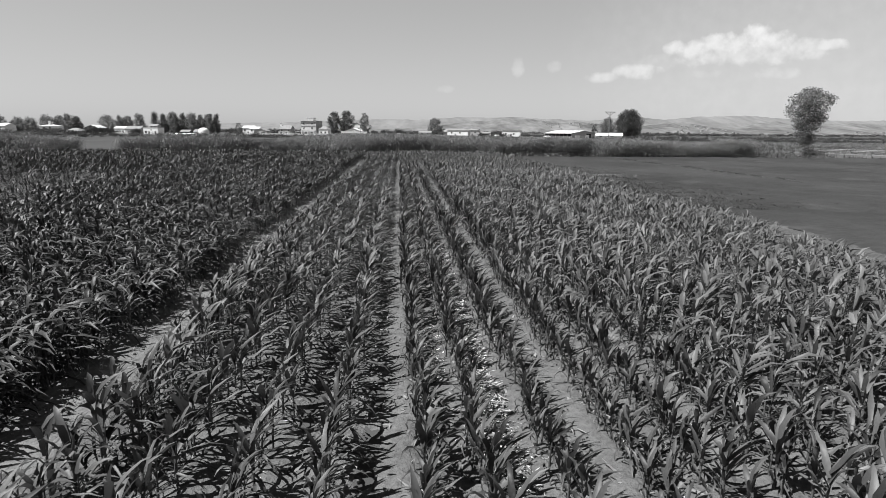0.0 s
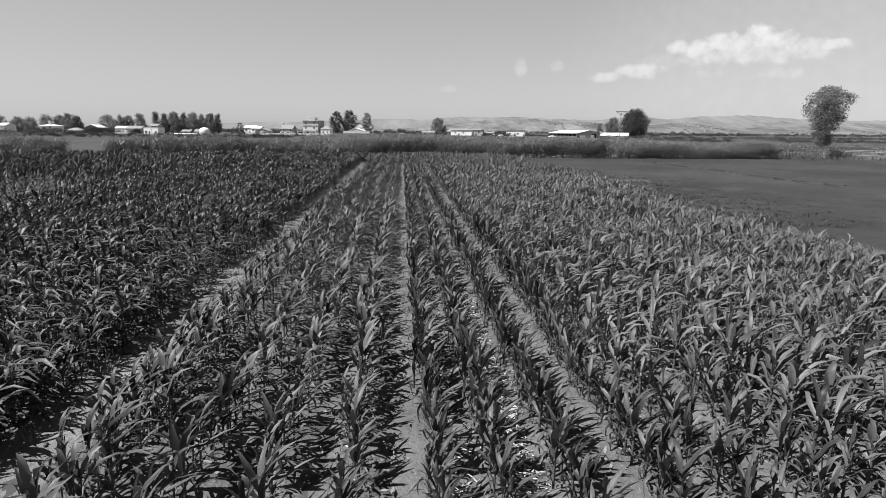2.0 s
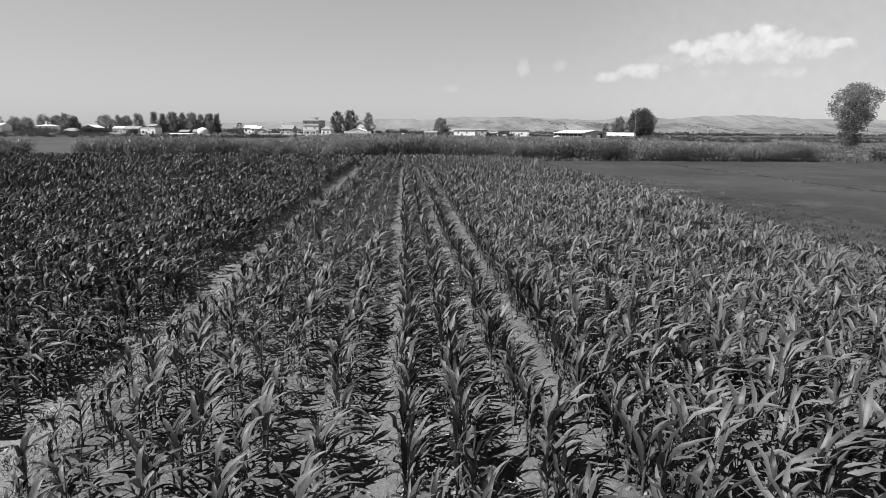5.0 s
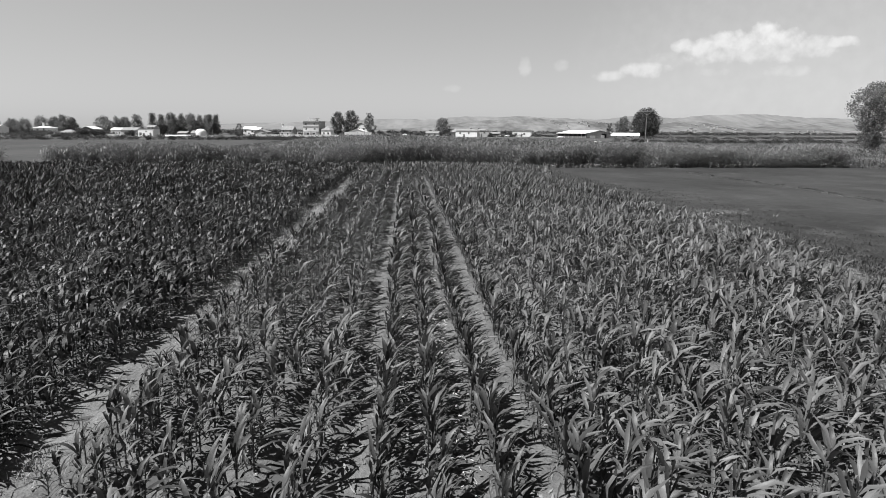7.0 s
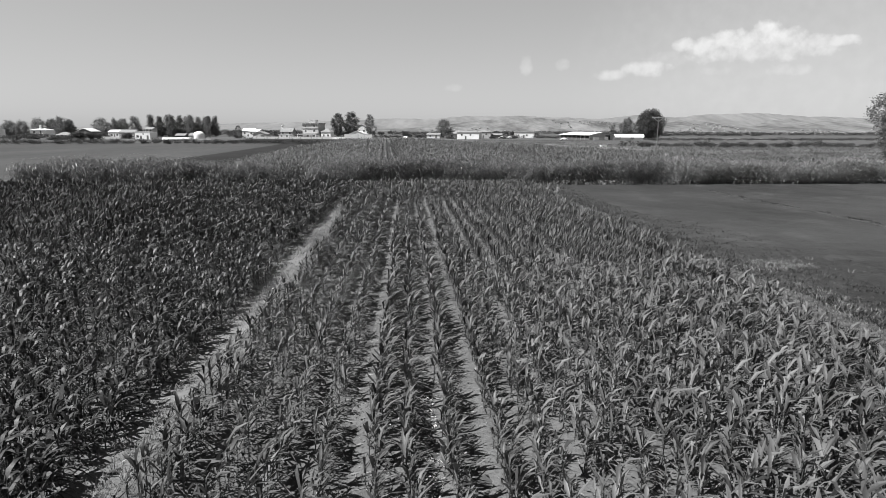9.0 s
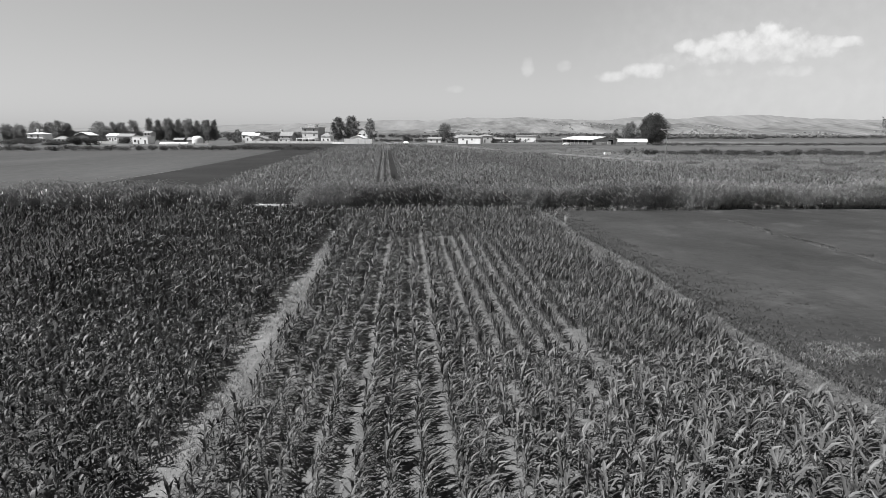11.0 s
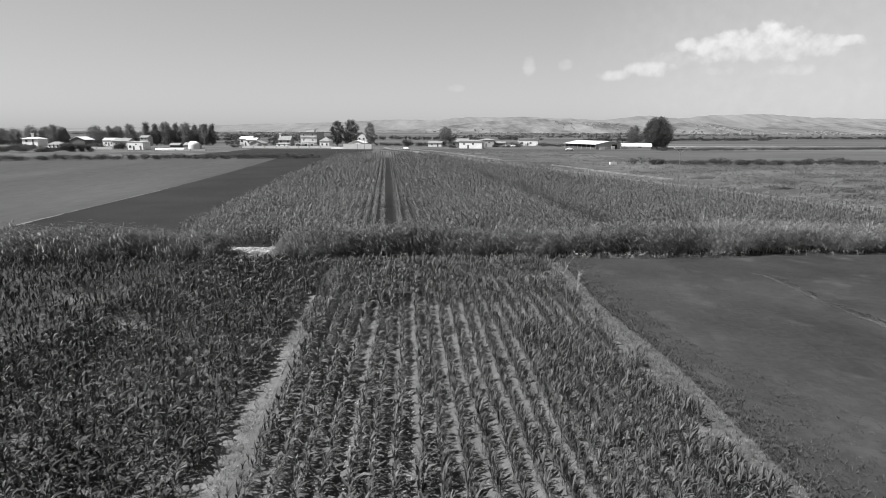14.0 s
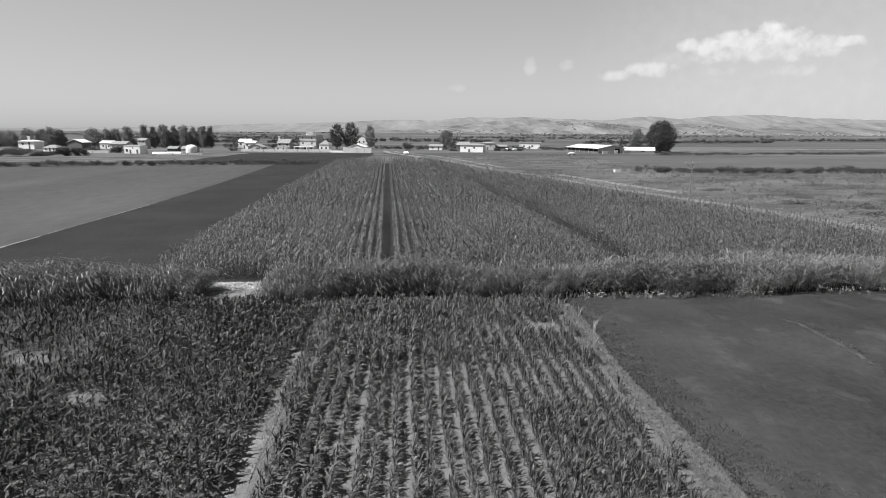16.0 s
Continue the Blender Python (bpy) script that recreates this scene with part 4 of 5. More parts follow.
for k, (u0, u1, z) in enumerate(((-8.2, -4.6, 1.6), (-4.2, -1.0, 1.3), (-0.4, 2.0, 1.9), (6.0, 10.2, 1.5))):
    b = Build()
    b.box(u0, u1, -3.3, -3.0, -0.2, z)
    b.object("yard_panel", ["white" if k % 2 == 0 else "concrete"], shed)
house(143.5, 383, 17, 6, 1.6, "low white annex wall beside the farm shed", "gable", 1.6, "white", "sheet", -5, [(-6, 0.8, 2.0, 0.8), (2, 0.8, 2.0, 0.8)], [(-9, 0, 1.4, 1.9)], 0.5, name="annex")

# white tank, tunnels, poles
tank = Build()
ang = np.arange(16) * 2 * np.pi / 16
prof = [(2.85, -0.2), (2.9, 2.0), (2.8, 2.9), (2.3, 3.7), (1.4, 4.2), (0.02, 4.4)]
v = [(r0 * math.cos(a), r0 * math.sin(a), z) for r0, z in prof for a in ang]
q = [(k * 16 + s, k * 16 + (s + 1) % 16, (k + 1) * 16 + (s + 1) % 16, (k + 1) * 16 + s) for k in range(len(prof) - 1) for s in range(16)]
tank.add(v, q)
ob = tank.object("storage_tank", ["white"], None, True)
ob.location = (-112, 364, 0)
tagged(ob, "white domed storage tank standing in a yard", "tank")


def tunnel(x, y, length, r, turn, label):
    b = Build()
    a = np.linspace(0, np.pi, 11)
    v = [(sx * length / 2, r * math.cos(t), r * math.sin(t) * 1.05) for sx in (-1, 1) for t in a]
    b.add(v, [(k, k + 1, 11 + k + 1, 11 + k) for k in range(10)])
    for s in (0, 11):
        n0 = 0 if s == 0 else 11
        b.add([v[n0 + k] for k in range(11)] + [(v[n0][0], 0, 0)], [(k, k + 1, 11, 11) for k in range(10)])
    ob = b.object("greenhouse_tunnel", ["film"])
    ob.matrix_world = pose(x, y, 0, 0, 0, turn)
    return tagged(ob, label, "greenhouse")


tunnel(-113, 342, 8, 1.1, 3, "low white plastic greenhouse tunnel")
tunnel(-122, 347, 7, 1.0, -8, "small white plastic greenhouse tunnel")
wall_run(-118, 335, -97, 338, 0.75, "low white yard wall")


def pole(x, y, h, label, arms=True, r0=0.075):
    root = empty("utility_pole", Matrix.Translation((x, y, 0)), label, "pole", "utility poles")
    b = Build()
    b.tube([(0, 0, -0.4), (0, 0, h)], [r0, r0 * 0.62], 8)
    b.object("shaft", ["bark"], root)
    if arms:
        for s in (-1, 1):
            b = Build()
            b.tube([(0, 0.02, h - 0.75), (s * 0.95, 0.02, h - 0.08)], [0.05, 0.05], 6)
            b.object("brace", ["wood"], root)
        b = Build()
        b.box(-1.15, 1.15, -0.08, 0.08, h - 0.10, h + 0.04)
        b.object("cross_arm", ["wood"], root)
        for px in (-1.05, 0, 1.05):
            b = Build()
            b.tube([(px, 0, h + 0.04), (px, 0, h + 0.12), (px, 0, h + 0.2)], [0.04, 0.05, 0.02], 6)
            b.object("insulator", ["concrete"], root)
    return root


pole(50.1, 127, 7.8, "wooden pole with braced cross arm by the road", True, 0.1)
pole(-97.6, 339, 7.2, "thin wooden pole beside a white wall", False, 0.12)
pole(-19, 365, 8, "thin wooden pole at the end of a wall", False, 0.12)
pole(-183, 398, 8, "thin wooden pole among village trees", False, 0.12)


def car(x, y, turn, label, z=0.0):
    root = empty("car", pose(x, y, z, 0, 0, turn), label, "car", "parked cars")
    side = [(-2.1, 0.35), (-2.15, 0.8), (-1.35, 0.95), (-0.8, 1.42), (0.75, 1.45), (1.45, 0.98), (2.1, 0.85), (2.15, 0.38)]
    b = Build()
    n = len(side)
    v = [(s, o * (0.85 if z0 < 1.2 else 0.7), z0) for o in (-1, 1) for s, z0 in side]
    b.add(v, [(k, k + 1, n + k + 1, n + k) for k in range(n - 1)] + [(n - 1, 0, n, 2 * n - 1)])
    for o in (0, n):
        b.add([v[o + k] for k in range(n)], [(0, 1, 6, 7), (1, 2, 5, 6), (2, 3, 4, 5)])
    b.object("body", ["paint"], root)
    for s in (-1, 1):
        b = Build()
        b.add([(-1.15, s * 0.80, 1.0), (1.2, s * 0.80, 1.02), (0.68, s * 0.72, 1.36), (-0.75, s * 0.72, 1.34)], [(0, 1, 2, 3)])
        b.object("side_window", ["glass"], root)
    for wx in (-1.35, 1.35):
        for wy in (-0.78, 0.78):
            b = Build()
            a = np.arange(12) * 2 * np.pi / 12
            rim = [(wx + 0.33 * math.cos(t), wy + o, 0.33 + 0.33 * math.sin(t)) for o in (-0.1, 0.1) for t in a]
            b.add(rim + [(wx, wy - 0.1, 0.33), (wx, wy + 0.1, 0.33)], [(k, (k + 1) % 12, 12 + (k + 1) % 12, 12 + k) for k in range(12)]
                  + [(k, (k + 1) % 12, 24, 24) for k in range(12)] + [(12 + k, 12 + (k + 1) % 12, 25, 25) for k in range(12)])
            b.object("wheel", ["tyre"], root)
    return root


car(4.4, 333, 108, "white car on the country road", 0.8)
tr = Build()
tr.box(-1.1, 1.1, -0.5, 0.5, -0.05, 0.12)
for x0, x1, y0, y1 in ((-1.1, 1.1, -0.5, -0.4), (-1.1, 1.1, 0.4, 0.5), (-1.1, -1.0, -0.4, 0.4), (1.0, 1.1, -0.4, 0.4)):
    tr.box(x0, x1, y0, y1, 0.12, 0.75)
ob = tr.object("water_trough", ["white"])
ob.matrix_world = pose(71.3, 218, 0.05, 0, 0, 12)
tagged(ob, "small white water trough standing in the meadow", "trough")
car(94, 352, 8, "white car parked beside the shed")
car(74, 415, 20, "pale car parked in a yard")
car(69, 418, -10, "pale car parked in a yard")

# far villages on the plain and slopes: small pale houses, too many to count
fv, r = Build(), np.random.default_rng(55)


def far_house(x, y, z):
    w, d, h = r.uniform(5, 11), r.uniform(6, 9), r.uniform(2.0, 4.6)
    fv.box(x - w / 2, x + w / 2, y - d / 2, y + d / 2, z - 1.5, z + h)
    fv.add([(x - w / 2 - 0.5, y - d / 2 - 0.5, z + h), (x + w / 2 + 0.5, y - d / 2 - 0.5, z + h), (x + w / 2 - 2, y, z + h + 1.8), (x - w / 2 + 2, y, z + h + 1.8)], [(0, 1, 2, 3)], 1)


for land, x0, x1, t0, t1, n in ((east, 1290, 1460, 0.15, 0.75, 40), (east, 1680, 1780, 0.02, 0.3, 20), (east, 1120, 1260, 0.1, 0.5, 16), (east, 2000, 2300, 0.02, 0.4, 22), (middle, 800, 1150, 0.3, 0.85, 36), (middle, 60, 420, 0.1, 0.4, 16)):
    for k in range(n):
        far_house(*(float(c) for c in land(r.uniform(x0, x1), r.uniform(t0, t1))))
for cx, cy, n, sx, sy in ((1560, 2260, 22, 130, 12), (1850, 2200, 14, 40, 8), (2040, 2200, 14, 35, 8), (1230, 2250, 14, 70, 10), (420, 2300, 30, 170, 20), (-560, 2300, 16, 50, 12), (-870, 2300, 18, 55, 12), (-330, 2300, 9, 60, 12), (760, 2300, 14, 90, 12)):
    for k in range(n):
        far_house(cx + r.normal() * sx, cy + r.normal() * sy, 0.0)
tagged(fv.object("distant_villages", ["far_wall", "far_roof"]), "tiny pale houses of villages at the foot of the hills", "village", kind="stuff")


# ---- maize, reeds, weeds ----
def blade(r, z0, az, length, width, lift, droop, seg, fold, wind, roll=0.0):
    """One long leaf: rises at lift degrees, arches over and droops; wind pushes the tip towards +x."""
    s = np.linspace(0, 1, seg + 1) ** 0.78
    pitch = np.radians(lift - droop * s ** 1.4 + (r.normal(size=seg + 1) * 9 if fold else 0))
    step = np.diff(s) * length
    rad = np.concatenate([[0], np.cumsum(np.cos(pitch[:-1]) * step)])
    z = z0 + np.concatenate([[0], np.cumsum(np.sin(pitch[:-1]) * step)])
    x, y = rad * math.cos(az), rad * math.sin(az)
    x = x + wind * length * s ** 1.8
    z = z - 0.42 * wind * length * s ** 2.2
    mid = np.stack([x, y, z], -1)
    half = width * 0.5 * np.minimum(1.0, 0.55 + 2.2 * s) * np.clip(1 - s ** 3.2, 0.03, 1)
    if fold:
        half = half * r.uniform(0.82, 1.15, seg + 1)
    tan = np.gradient(mid, axis=0)
    tan /= np.linalg.norm(tan, axis=1)[:, None] + 1e-9
    side = np.cross(tan, np.array([math.cos(az) * 0.2, math.sin(az) * 0.2, 1.0]))
    side /= np.linalg.norm(side, axis=1)[:, None] + 1e-9
    nrm = np.cross(side, tan)
    tw = roll * s
    side = side * np.cos(tw)[:, None] + nrm * np.sin(tw)[:, None]
    if fold:
        up = np.cross(side, tan)
        lift_v = up * (half * 0.35)[:, None]
        v = np.stack([mid + side * half[:, None] + lift_v, mid, mid - side * half[:, None] + lift_v], 1).reshape(-1, 3)
        q = [(k * 3 + j, k * 3 + j + 1, k * 3 + j + 4, k * 3 + j + 3) for k in range(seg) for j in (0, 1)]
    else:
        v = np.stack([mid + side * half[:, None], mid - side * half[:, None]], 1).reshape(-1, 3)
        q = [(k * 2, k * 2 + 1, k * 2 + 3, k * 2 + 2) for k in range(seg)]
    return v, np.array(q)


def maize_parts(seed, h=1.0, leaves=9, seg=5, fold=True, wind=0.27, wide=0.088, reach=1.0, flat=0.0, curl=1.0, stalk=True):
    """The stalk and leaves of a young plant about h high."""
    r = np.random.default_rng(seed)
    b = Build()
    if fold and seg > 2:
        b.tube([(0, 0, -0.05), (0.01, 0, 0.35 * h), (0.04, 0, 0.62 * h)], [0.016, 0.013, 0.006], 5)
    else:
        b.tube([(0, 0, -0.05), (0.04, 0, 0.62 * h)], [0.016, 0.006], 3)
    out, az0 = ([b.arrays()] if stalk else []), r.uniform(0, 3.14)
    for k in range(leaves):
        t = k / (leaves - 1)
        az = az0 + math.pi * (k % 2) + r.uniform(-0.9, 0.9)
        z0 = h * (0.06 + 0.5 * t)
        broad = min(1.0, max(0.0, (t - 0.3) / 0.3))            # broad upright top leaves over narrow hanging ones
        lift = 28 + (30 - 10 * flat) * t + 18 * broad * (1 - flat) + r.uniform(-14, 14)
        droop = curl * r.uniform(70, 135) * (1 - (0.62 - 0.45 * flat) * broad)
        length = reach * h * (0.34 + 0.20 * math.sin(math.pi * (0.1 + 0.75 * t))) * r.uniform(0.85, 1.15)
        v, q = blade(r, z0, az, length, wide * h * r.uniform(0.8, 1.15) * (0.62 + 0.55 * broad), lift, droop, seg, fold, wind * r.uniform(0.5, 1.4) * (1.6 - 0.7 * broad) * (1 + 0.9 * max(0.0, -math.cos(az))), r.uniform(-0.8, 0.8))
        out.append((v, q, np.zeros(len(q), int)))
    return out


def plant_shapes(n, seed, **kw):
    shapes = []
    for k in range(n):
        parts = maize_parts(seed + k, **kw)
        if kw.get("stalk", True):
            parts[0] = (parts[0][0], parts[0][1], np.ones(len(parts[0][1]), int))
        shapes.append(joined(*parts))
    return shapes


def rows_of(xs, y0, y1, gap, seed, jitter=0.05, skip=0.06, keep=None):
    r = np.random.default_rng(seed)
    out = []
    for x in xs:
        y = np.arange(y0, y1, gap) + r.uniform(0, gap)
        y = y + r.normal(size=len(y)) * gap * 0.22
        px = x + r.normal(size=len(y)) * jitter + 0.04 * np.sin(y * 0.35 + x)
        ok = r.random(len(y)) > skip
        out.append(np.stack([px, y, np.zeros_like(y)], -1)[ok])
    p = np.concatenate(out)
    return p if keep is None else p[keep(p[:, 0], p[:, 1])]


def bare(x, y):
    """Bare spots in the young maize: thin soil at the far corner, and a worn gap."""
    a = ((x - 15.2) / 1.5) ** 2 + ((y - 74.6) / 1.1) ** 2 < 1
    b = (np.abs(x - 11.45 - 0.1 * np.sin(y * 2)) < 0.36) & (y > 44.2) & (y < 48.8)
    d = (x > 16.4 + 0.35 * np.sin(y * 0.7)) & (np.sin(y * 1.7) + 0.6 * np.sin(y * 0.61) > np.where(y < 58, 0.9, 0.2))
    e = ((x + 9.0) / 1.3) ** 2 + ((y - 65.4) / 0.7) ** 2 < 1
    f = ((x + 14.6) / 1.5) ** 2 + ((y - 70.4) / 0.8) ** 2 < 1
    return a | b | d | e | f


def vigour(x, y):
    """Slow change of plant size over the plot."""
    return 1.0 + 0.11 * np.clip((x - 6.5) / 3, 0, 1) * np.clip((56 - y) / 16, 0, 1) - 0.25 * np.clip((x - 14.2) / 1.6, 0, 1) * np.clip((34 - y) / 8, 0, 1) + 0.10 * np.sin(x * 0.55 + 1) * np.sin(y * 0.23) + 0.06 * np.sin(y * 0.9 + x * 1.7)


fine = plant_shapes(12, 300, leaves=11, seg=4, fold=True, reach=1.0, wide=0.06, flat=0.2, wind=0.24, curl=1.15)
bushy = plant_shapes(14, 312, leaves=13, seg=3, fold=True, reach=0.8, wide=0.05, flat=0.2, wind=0.27, curl=1.35)
compact = plant_shapes(12, 325, leaves=12, seg=4, fold=True, reach=0.92, wide=0.057, flat=0.0, wind=0.2, curl=1.1)
left_fine = plant_shapes(12, 310, leaves=13, seg=3, fold=True, reach=0.84, wide=0.058, flat=0.7, wind=0.34, curl=1.3)
left_mid = plant_shapes(14, 330, leaves=11, seg=3, fold=False, wide=0.058, reach=0.82, flat=0.4, wind=0.3, curl=1.3)
mid_shapes = plant_shapes(14, 340, leaves=11, seg=2, fold=True, wide=0.06, reach=0.84, flat=0.3, wind=0.3, curl=1.25)
row_shapes = plant_shapes(10, 360, leaves=11, seg=2, fold=True, wide=0.064, reach=1.0, flat=0.25, wind=0.32, curl=1.15)
far_shapes = plant_shapes(12, 365, leaves=11, seg=2, fold=True, wide=0.055, reach=0.95, flat=0.0, wind=0.24, curl=1.1)
rank_shapes = plant_shapes(12, 370, leaves=10, seg=2, fold=True, wide=0.078, reach=0.95, flat=0.35, wind=0.3, curl=1.3)
mid_far = plant_shapes(14, 350, leaves=9, seg=2, fold=False, stalk=False, wide=0.068, reach=0.84, flat=0.05, wind=0.24, curl=1.25)
left_broad = plant_shapes(14, 352, leaves=9, seg=2, fold=True, stalk=False, wide=0.084, reach=0.9, flat=0.35, wind=0.3, curl=1.35)
low_shapes = plant_shapes(8, 380, leaves=7, seg=2, fold=False, stalk=False, wide=0.085, reach=1.1, flat=0.4, wind=0.3, curl=1.2)
RX = ROW0 + ROW * np.arange(0, 22)
RX[4] += 0.14
RX[7] += 0.10

NEAR = (2.2, 8.4, 5.0, 12.6)            # the stretch whose plants are built leaf by leaf
def in_near(x, y):
    return (x > NEAR[0]) & (x < NEAR[1]) & (y > NEAR[2]) & (y < NEAR[3])


def right_edge(y):
    """Where the young maize ends on the side of the low crop."""
    return np.interp(y, [0, 14, 20, 26, 36, 44, 50, 80], [15.4, 15.4, 16.5, 16.3, 16.4, 16.7, 16.7, 16.8]) + 0.25 * np.sin(y * 1.3) + 0.15 * np.sin(y * 3.1)


def grows(x, y):
    return ~bare(x, y) & (x < right_edge(y))


right_all = np.concatenate([rows_of(RX[:4], 3.0, 40, 0.165, 28, 0.09, 0.03, keep=grows), rows_of(RX[4:8], 3.0, 40, 0.145, 31, 0.06, 0.05, keep=grows), rows_of(RX[:8], 40, 79.3, 0.155, 29, 0.06, keep=grows),
                            rows_of(RX[8:], 3.0, 46, 0.135, 39, 0.16, keep=grows), rows_of(RX[8:], 46, 79.3, 0.15, 40, 0.07, keep=grows),
                            rows_of(RX[14:] + ROW / 2, 40, 64, 0.3, 43, 0.1, keep=grows)])
mess = np.random.default_rng(38)
mess = np.stack([mess.uniform(1.2, 16.6, 1300), 80 - 11.5 * mess.random(1300) ** 1.5, np.zeros(1300)], -1)
right_all = np.concatenate([right_all, mess[~bare(mess[:, 0], mess[:, 1])]])
right_all = right_all[~in_near(right_all[:, 0], right_all[:, 1])]
close = (right_all[:, 1] < 29) & (right_all[:, 0] < 10)
far_rows = ~close & (right_all[:, 1] > 45)
H_RIGHT, H_LEFT = 0.86, 0.96


def crop(pts, shapes, h, seed):
    r = np.random.default_rng(seed)
    sc = h * vigour(pts[:, 0], pts[:, 1]) * (0.62 + 0.6 * r.random(len(pts)) ** 0.7)
    return spread(shapes, pts, sc, seed, turn=r.uniform(-0.5, 0.5, len(pts)))


lane = ~close & ~far_rows & (right_all[:, 0] > 4.1) & (right_all[:, 0] < 7.1)
trim = close & (right_all[:, 0] > 4.1) & (right_all[:, 0] < 7.1)
dry_side = ~far_rows & ~lane & ~trim & (right_all[:, 0] >= 7)
stuff("young_maize", joined(crop(right_all[close & ~trim & ~dry_side], fine, H_RIGHT, 1), crop(right_all[trim], compact, H_RIGHT, 11), crop(right_all[~close & ~far_rows & ~lane & ~dry_side], mid_shapes, H_RIGHT, 2),
                            crop(right_all[lane], row_shapes, H_RIGHT, 12), crop(rows_of(RX[:19], -3.5, 0.6, 0.17, 17, 0.07), low_shapes, H_RIGHT, 17), crop(right_all[far_rows & (right_all[:, 0] < 6.9)], rank_shapes, H_RIGHT, 15), crop(right_all[far_rows & (right_all[:, 0] >= 6.9)], far_shapes, H_RIGHT, 9)), ["maize", "stalk"],
      "rows of young maize with arching wind-blown leaves in dry soil", "maize", smooth=True)
stuff("pale_young_maize", joined(crop(right_all[close & dry_side], bushy, H_RIGHT * 1.14, 13), crop(right_all[~close & dry_side], mid_shapes, H_RIGHT * 1.05, 2)), ["maize_pale", "stalk"],
      "dense young maize with paler drying leaves towards the low crop", "maize", smooth=True)
LX = -0.43 - 0.58 * np.arange(0, 20)
left_near = rows_of(LX, 2.5, 80.4, 0.15, 33, 0.12, 0.03, keep=lambda x, y: ~bare(x, y))
LX2 = LX[-1] - 0.60 * np.arange(1, 100)
left_side = rows_of(LX2[:42], 42, 80.2, 0.17, 23, 0.14, 0.03, keep=lambda x, y: ~bare(x, y))
left_far = np.concatenate([rows_of(LX2[:42], 6, 42, 0.34, 34, 0.12, 0.03, keep=lambda x, y: x > 3.0 - 0.78 * (y + 4)), rows_of(LX2[42:], 6, 80.2, 0.4, 24, 0.12, 0.03, keep=lambda x, y: x > 3.0 - 0.78 * (y + 4))])
left_rest = rows_of(LX2, -3.5, 80.2, 0.42, 37, 0.2, 0.03, keep=lambda x, y: x <= 3.0 - 0.78 * (y + 4))
lc = (left_near[:, 1] < 23) & (left_near[:, 0] > -5.5)
# the far end of the path is overgrown
edge_row = np.concatenate([rows_of([0.75], 64, 72, 0.22, 27, 0.12, 0.1), rows_of([1.25], 1, 15, 0.24, 36, 0.07, 0.2), rows_of([1.02], 15, 24, 0.2, 20, 0.06, 0.08), rows_of([-0.18, 1.12], 11, 17.5, 0.2, 15, 0.08, 0.1), rows_of([-0.14], 4, 46, 0.24, 19, 0.08, 0.15), rows_of([1.1], 24, 42, 0.22, 26, 0.06, 0.1), rows_of([1.28], 42, 68, 0.24, 30, 0.07, 0.2)])
over = np.concatenate([rows_of([-0.2, 0.4, 1.0], 71.0, 80.3, 0.24, 35, 0.15, 0.1), rows_of(np.arange(-10.0, -4.0, 0.28), 79.5, 80.5, 0.4, 18, 0.1, 0.1)])
stuff("dense_maize", joined(crop(left_near[lc], left_fine, H_LEFT, 3), crop(left_near[~lc & (left_near[:, 1] < 50)], left_mid, H_LEFT, 4), crop(left_near[~lc & (left_near[:, 1] >= 50)], left_broad, H_LEFT, 10), crop(left_side, mid_far, H_LEFT, 14), crop(left_far, low_shapes, H_LEFT, 5), crop(rows_of(LX, -3.5, 2.5, 0.2, 16, 0.12), low_shapes, H_LEFT, 16), crop(left_rest, plant_shapes(6, 395, leaves=5, seg=2, fold=False, stalk=False, wide=0.11, reach=1.2, flat=0.4), H_LEFT, 8), crop(over, mid_shapes, 0.95, 6), crop(edge_row, fine, 0.74, 7)),
      ["maize_left", "stalk"], "dense dark young maize covering the soil", "maize", smooth=True)


# tall maize beyond the reeds
def tall_shapes(n, seed, leaves, seg, tassel):
    shapes = []
    for k in range(n):
        r = np.random.default_rng(seed + k)
        b = Build()
        b.tube([(0, 0, -0.05), (0, 0, 1.9)], [0.02, 0.012], 3, 1)
        parts = [b.arrays()]
        for j in range(leaves):
            t = j / (leaves - 1)
            v, q = blade(r, 0.35 + 1.45 * t ** 0.7, r.uniform(0, 6.28), r.uniform(0.40, 0.62), 0.096 if leaves > 6 else 0.14, 42 + 12 * t + r.uniform(-12, 12), r.uniform(70, 120), seg, False, 0.14, r.uniform(-0.4, 0.4))
            parts.append((v, q, np.zeros(len(q), int)))
        for j in range(tassel):
            v, q = blade(r, 1.88, r.uniform(0, 6.28), 0.26, 0.03, 74 - 16 * j, 50, 1, False, 0.1)
            parts.append((v, q, np.full(len(q), 2)))
        shapes.append(joined(*parts))
    return shapes


SLANT = -0.040


def lane_x(y):
    return np.interp(y, [88, 108, 128, 164, 233, 285], [26.5, 25.7, 24.5, 21.7, 14.4, 8.6])


